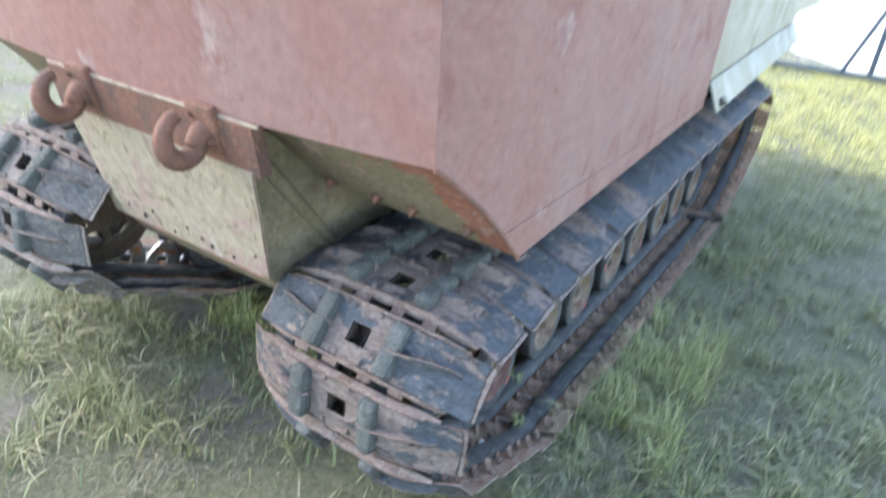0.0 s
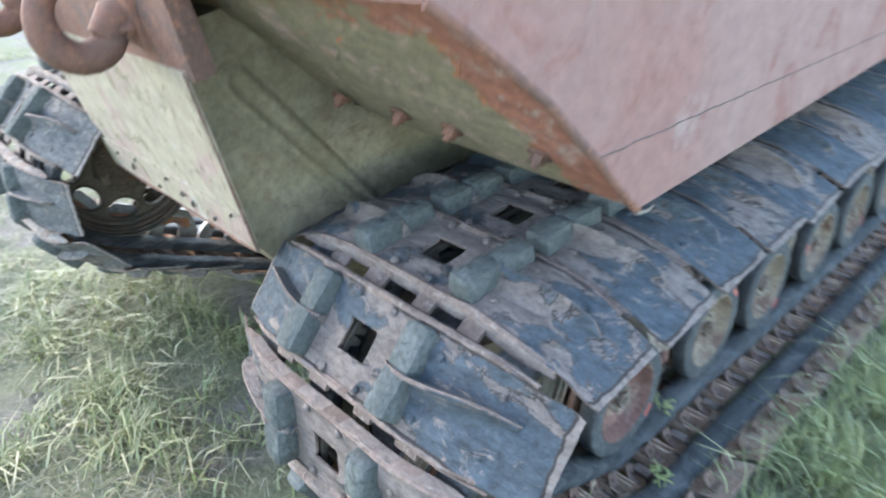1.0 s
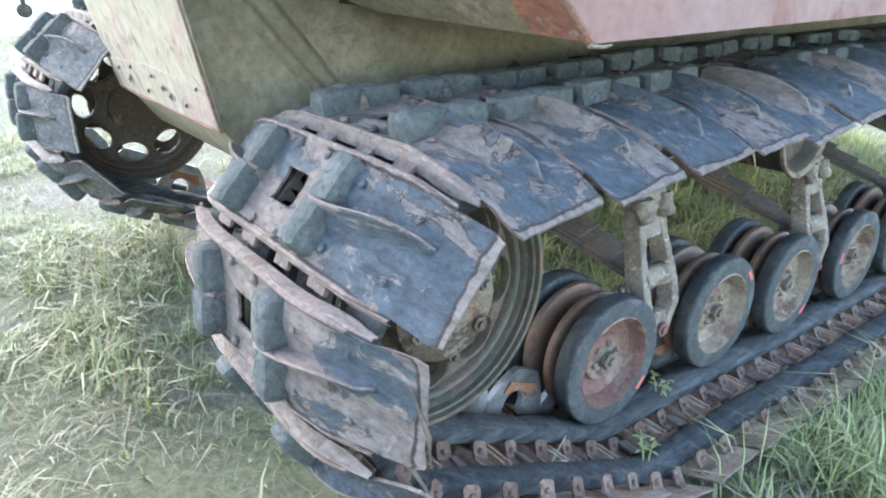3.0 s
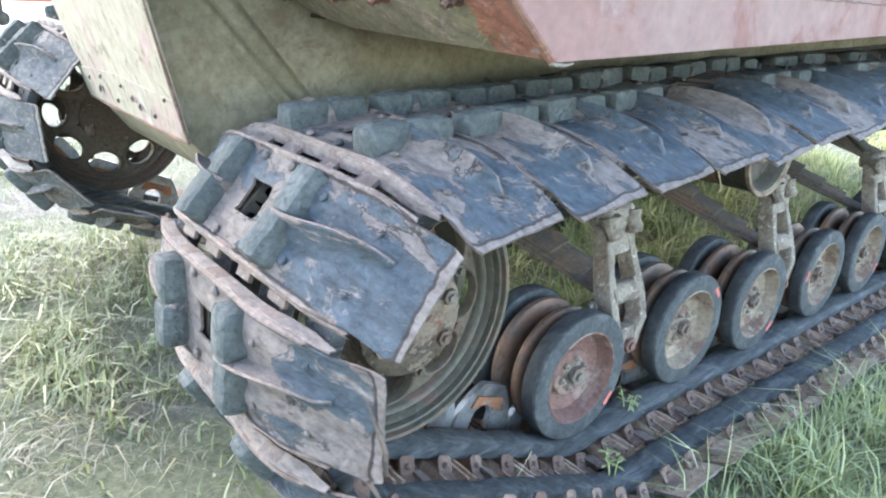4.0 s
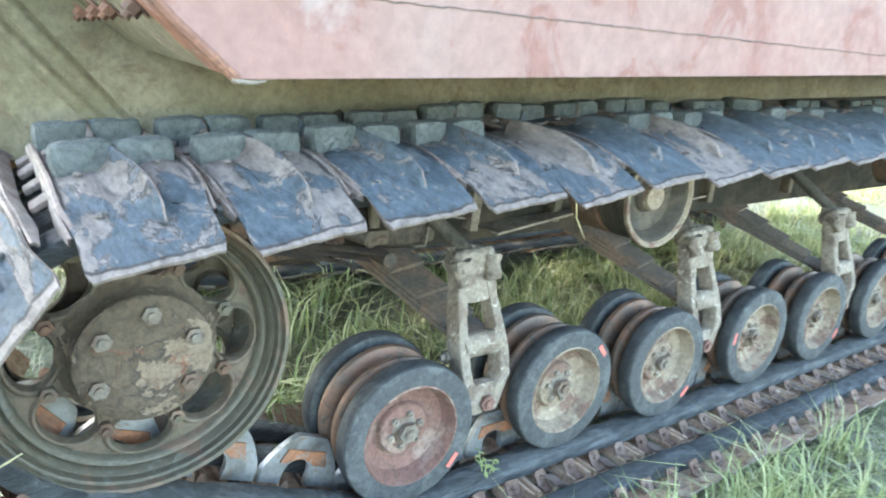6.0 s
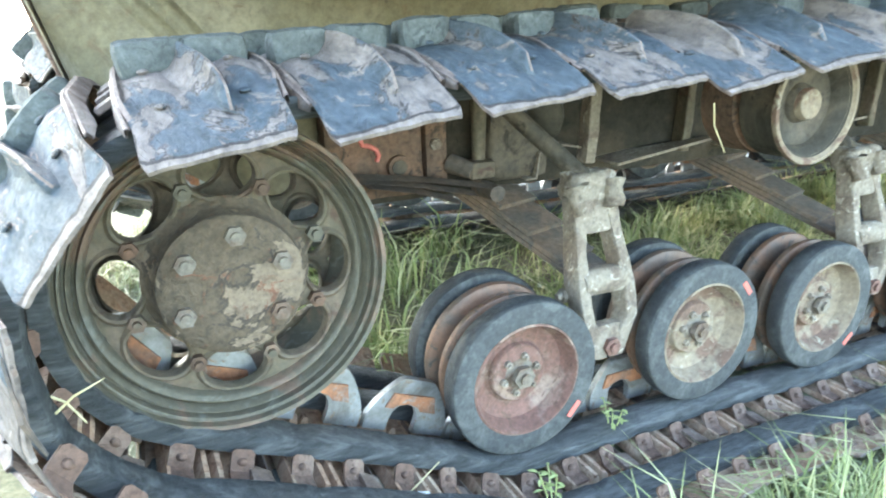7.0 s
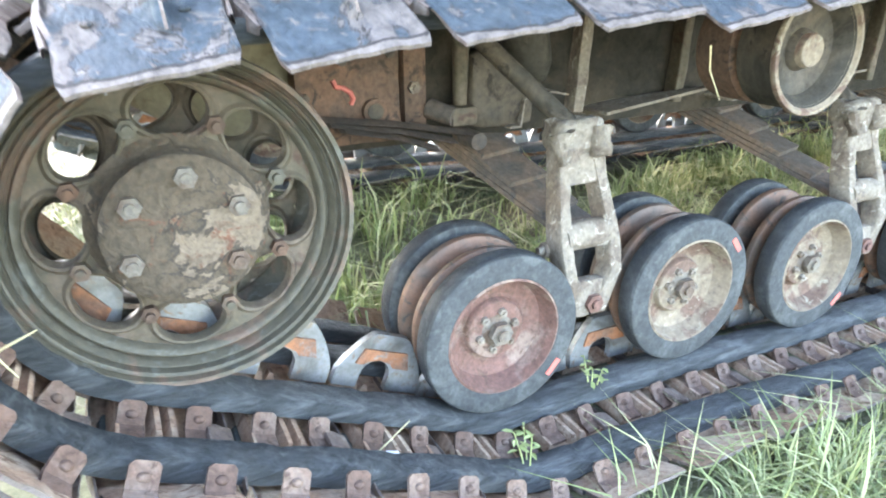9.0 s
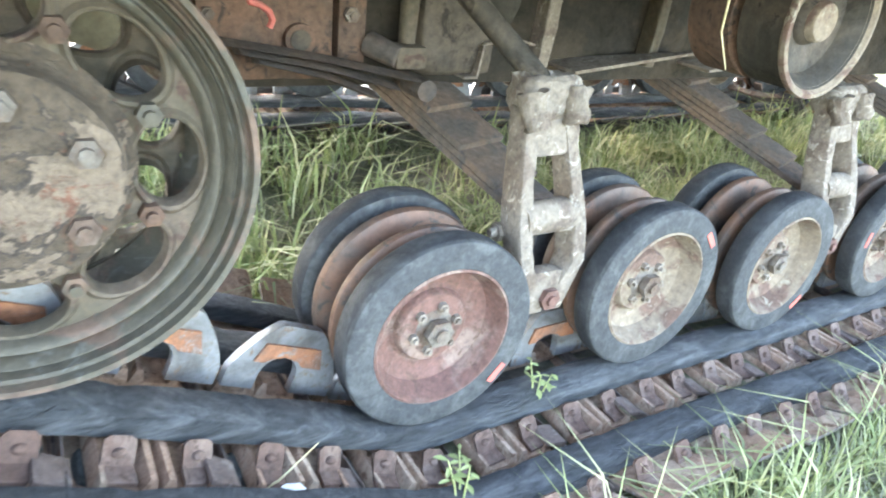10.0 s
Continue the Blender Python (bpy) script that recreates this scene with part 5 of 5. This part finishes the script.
make_weed(-0.02, -0.10, -0.02, 0.098, 3)
make_weed(0.160, 0.004, -0.02, 0.092, 5)


# ---- grass ----
def blades(name, centres, heights, widths, lean, material, label, bend=0.5):
    """One mesh of many narrow blades; arrays of places, heights and widths."""
    k = len(centres)
    rng = np.random.default_rng(len(centres))
    ang = rng.uniform(0, 2 * np.pi, k)
    tilt = rng.uniform(0.1, 1.0, k) * lean
    across = np.stack([-np.sin(ang), np.cos(ang), np.zeros(k)], 1)
    away = np.stack([np.cos(ang), np.sin(ang), np.zeros(k)], 1)
    verts = np.zeros((k, 5, 3))
    base = np.stack([centres[:, 0], centres[:, 1], np.array([ground_z(*c) - 0.006 for c in centres])], 1)
    w = widths[:, None]
    h = heights[:, None]
    up = np.array([[0, 0, 1.0]])
    mid = base + up * h * 0.55 + away * h * tilt[:, None] * 0.35
    tip = base + up * h * (1 - 0.35 * tilt[:, None]) + away * h * tilt[:, None] * (0.8 + bend)
    verts[:, 0], verts[:, 1] = base - across * w, base + across * w
    verts[:, 2], verts[:, 3] = mid + across * w * 0.8, mid - across * w * 0.8
    verts[:, 4] = tip
    me = bpy.data.meshes.new(name)
    me.vertices.add(k * 5)
    me.vertices.foreach_set("co", verts.reshape(-1))
    loops = np.array([0, 1, 2, 3, 3, 2, 4])
    idx = (np.arange(k)[:, None] * 5 + loops[None, :]).reshape(-1)
    me.loops.add(len(idx))
    me.loops.foreach_set("vertex_index", idx.astype(np.int32))
    me.polygons.add(k * 2)
    starts = (np.arange(k)[:, None] * 7 + np.array([0, 4])[None, :]).reshape(-1)
    me.polygons.foreach_set("loop_start", starts.astype(np.int32))
    me.update(calc_edges=True)
    me.validate()
    me.materials.append(material)
    ob = new(name, me)
    tagged(ob, label, "grass", kind="stuff")
    return ob


def scatter(n, x0, x1, y0, y1, seed, clump=3.0, threshold=-0.1, keep_tracks=True):
    rng = np.random.default_rng(seed)
    p = np.stack([rng.uniform(x0, x1, n), rng.uniform(y0, y1, n)], 1)
    keep = np.ones(n, bool)
    for i in range(n):
        v = noise.noise((p[i, 0] * clump, p[i, 1] * clump, seed * 1.7)) + 0.5 * noise.noise((p[i, 0] * clump * 3, p[i, 1] * clump * 3, seed))
        keep[i] = v > threshold + rng.uniform(-0.15, 0.15)
    if keep_tracks:
        for c in (TC, FAR):
            keep &= ~((np.abs(p[:, 1] - c) < 0.215) & (p[:, 0] > -0.30) & (p[:, 0] < 2.5))
    return p[keep]


def lawn(name, n, area, seed, h, w, lean, material, label, clump=3.0, threshold=-0.1):
    p = scatter(n, *area, seed, clump, threshold)
    rng = np.random.default_rng(seed + 50)
    k = len(p)
    hh = h[0] + (h[1] - h[0]) * rng.random(k) ** 1.6
    ww = rng.uniform(w[0], w[1], k)
    blades(name, p, hh, ww, lean, material, label)


def tufts(name, n, area, seed, per, spread, h, w, lean, material, label, clump=2.5, threshold=0.0):
    """Separate tufts: blades that spring from common roots."""
    roots = scatter(n, *area, seed, clump, threshold)
    rng = np.random.default_rng(seed + 80)
    size = rng.uniform(0.6, 1.4, len(roots))
    count = np.maximum(4, (per * size * rng.uniform(0.5, 1.5, len(roots))).astype(int))
    p = np.repeat(roots, count, 0)
    big = np.repeat(size, count)
    p = p + rng.normal(0, 1, p.shape) * (spread * big)[:, None]
    keep = np.ones(len(p), bool)
    for c in (TC, FAR):
        keep &= ~((np.abs(p[:, 1] - c) < 0.205) & (p[:, 0] > -0.34) & (p[:, 0] < 2.5))
    p, big = p[keep], big[keep]
    k = len(p)
    hh = (h[0] + (h[1] - h[0]) * rng.random(k) ** 1.4) * big
    blades(name, p, hh, rng.uniform(w[0], w[1], k), lean, material, label)


lawn("short_grass", 24000, (-0.3, 3.6, -2.4, -0.2), 1, (0.010, 0.035), (0.0008, 0.0017), 2.0, GREEN_GRASS, "short trodden green grass", 2.5, 0.0)
lawn("sparse_grass", 30000, (-2.6, -0.2, -2.4, 3.4), 7, (0.010, 0.032), (0.0008, 0.0016), 2.0, GREEN_GRASS, "sparse trampled grass in front of the vehicle", 3.0, 0.0)
tufts("grass_tufts", 2500, (-2.6, -0.15, -2.2, 3.4), 11, 36, 0.024, (0.022, 0.075), (0.0011, 0.0027), 1.9, GREEN_GRASS, "yellow-green grass tufts on bare soil", 2.2, -0.1)
tufts("pale_tufts", 700, (-2.6, -0.15, -2.2, 3.0), 13, 28, 0.034, (0.015, 0.055), (0.0009, 0.0020), 2.6, DRY_GRASS, "dry straw-coloured tufts", 2.5, 0.0)
lawn("straw_litter", 150000, (-2.5, 3.4, -2.3, 3.0), 2, (0.010, 0.038), (0.0006, 0.0014), 2.8, DRY_GRASS, "dry straw-coloured grass litter", 3.0, -0.35)
lawn("grass_between_tracks", 9000, (-0.2, 3.2, 0.27, 1.05), 3, (0.02, 0.07), (0.001, 0.002), 1.5, GREEN_GRASS, "short green grass under the hull", 6.0, -0.1)
tufts("tufts_under_hull", 400, (-0.18, 3.3, 0.27, 1.08), 17, 28, 0.026, (0.05, 0.15), (0.0018, 0.0040), 1.35, LUSH_GRASS, "lush ungrazed grass tufts under the hull", 4.0, -0.35)
lawn("grass_beside_track", 11000, (0.1, 3.2, -0.65, -0.20), 4, (0.02, 0.06), (0.0010, 0.0022), 1.6, GREEN_GRASS, "rough grass beside the track", 4.0, -0.1)
tufts("side_tufts", 1700, (-0.2, 3.8, -2.6, -0.24), 15, 34, 0.026, (0.03, 0.085), (0.0013, 0.0030), 1.7, GREEN_GRASS, "low green tufts beside the track", 2.6, -0.1)
tufts("dry_side_tufts", 2400, (-0.2, 3.8, -2.6, -0.24), 23, 28, 0.034, (0.015, 0.06), (0.0010, 0.0022), 2.4, DRY_GRASS, "low dry tufts beside the track", 2.6, -0.1)
lawn("tall_grass", 2300, (0.04, 0.95, -0.50, -0.20), 6, (0.06, 0.17), (0.0010, 0.0022), 1.2, PALE_GRASS, "tufts of tall grass beside the track", 6.0, -0.05)
tufts("meadow_grass", 6200, (-6.0, 12.0, -6.0, 11.6), 5, 22, 0.05, (0.02, 0.075), (0.0018, 0.004), 1.7, GREEN_GRASS, "rough clumpy meadow grass", 1.2, -0.4)
tufts("sunlit_meadow_grass", 1600, (3.8, 8.4, -3.5, 1.5), 29, 26, 0.06, (0.03, 0.10), (0.002, 0.0045), 1.5, SUNLIT_GRASS, "pale yellow meadow grass behind the vehicle, coloured as sunlit", 1.5, -0.5)
tufts("far_meadow_grass", 900, (3.0, 20.0, 3.0, 16.0), 19, 40, 0.12, (0.05, 0.14), (0.004, 0.009), 1.4, GREEN_GRASS, "rough meadow grass far behind the vehicle", 0.8, -0.6)
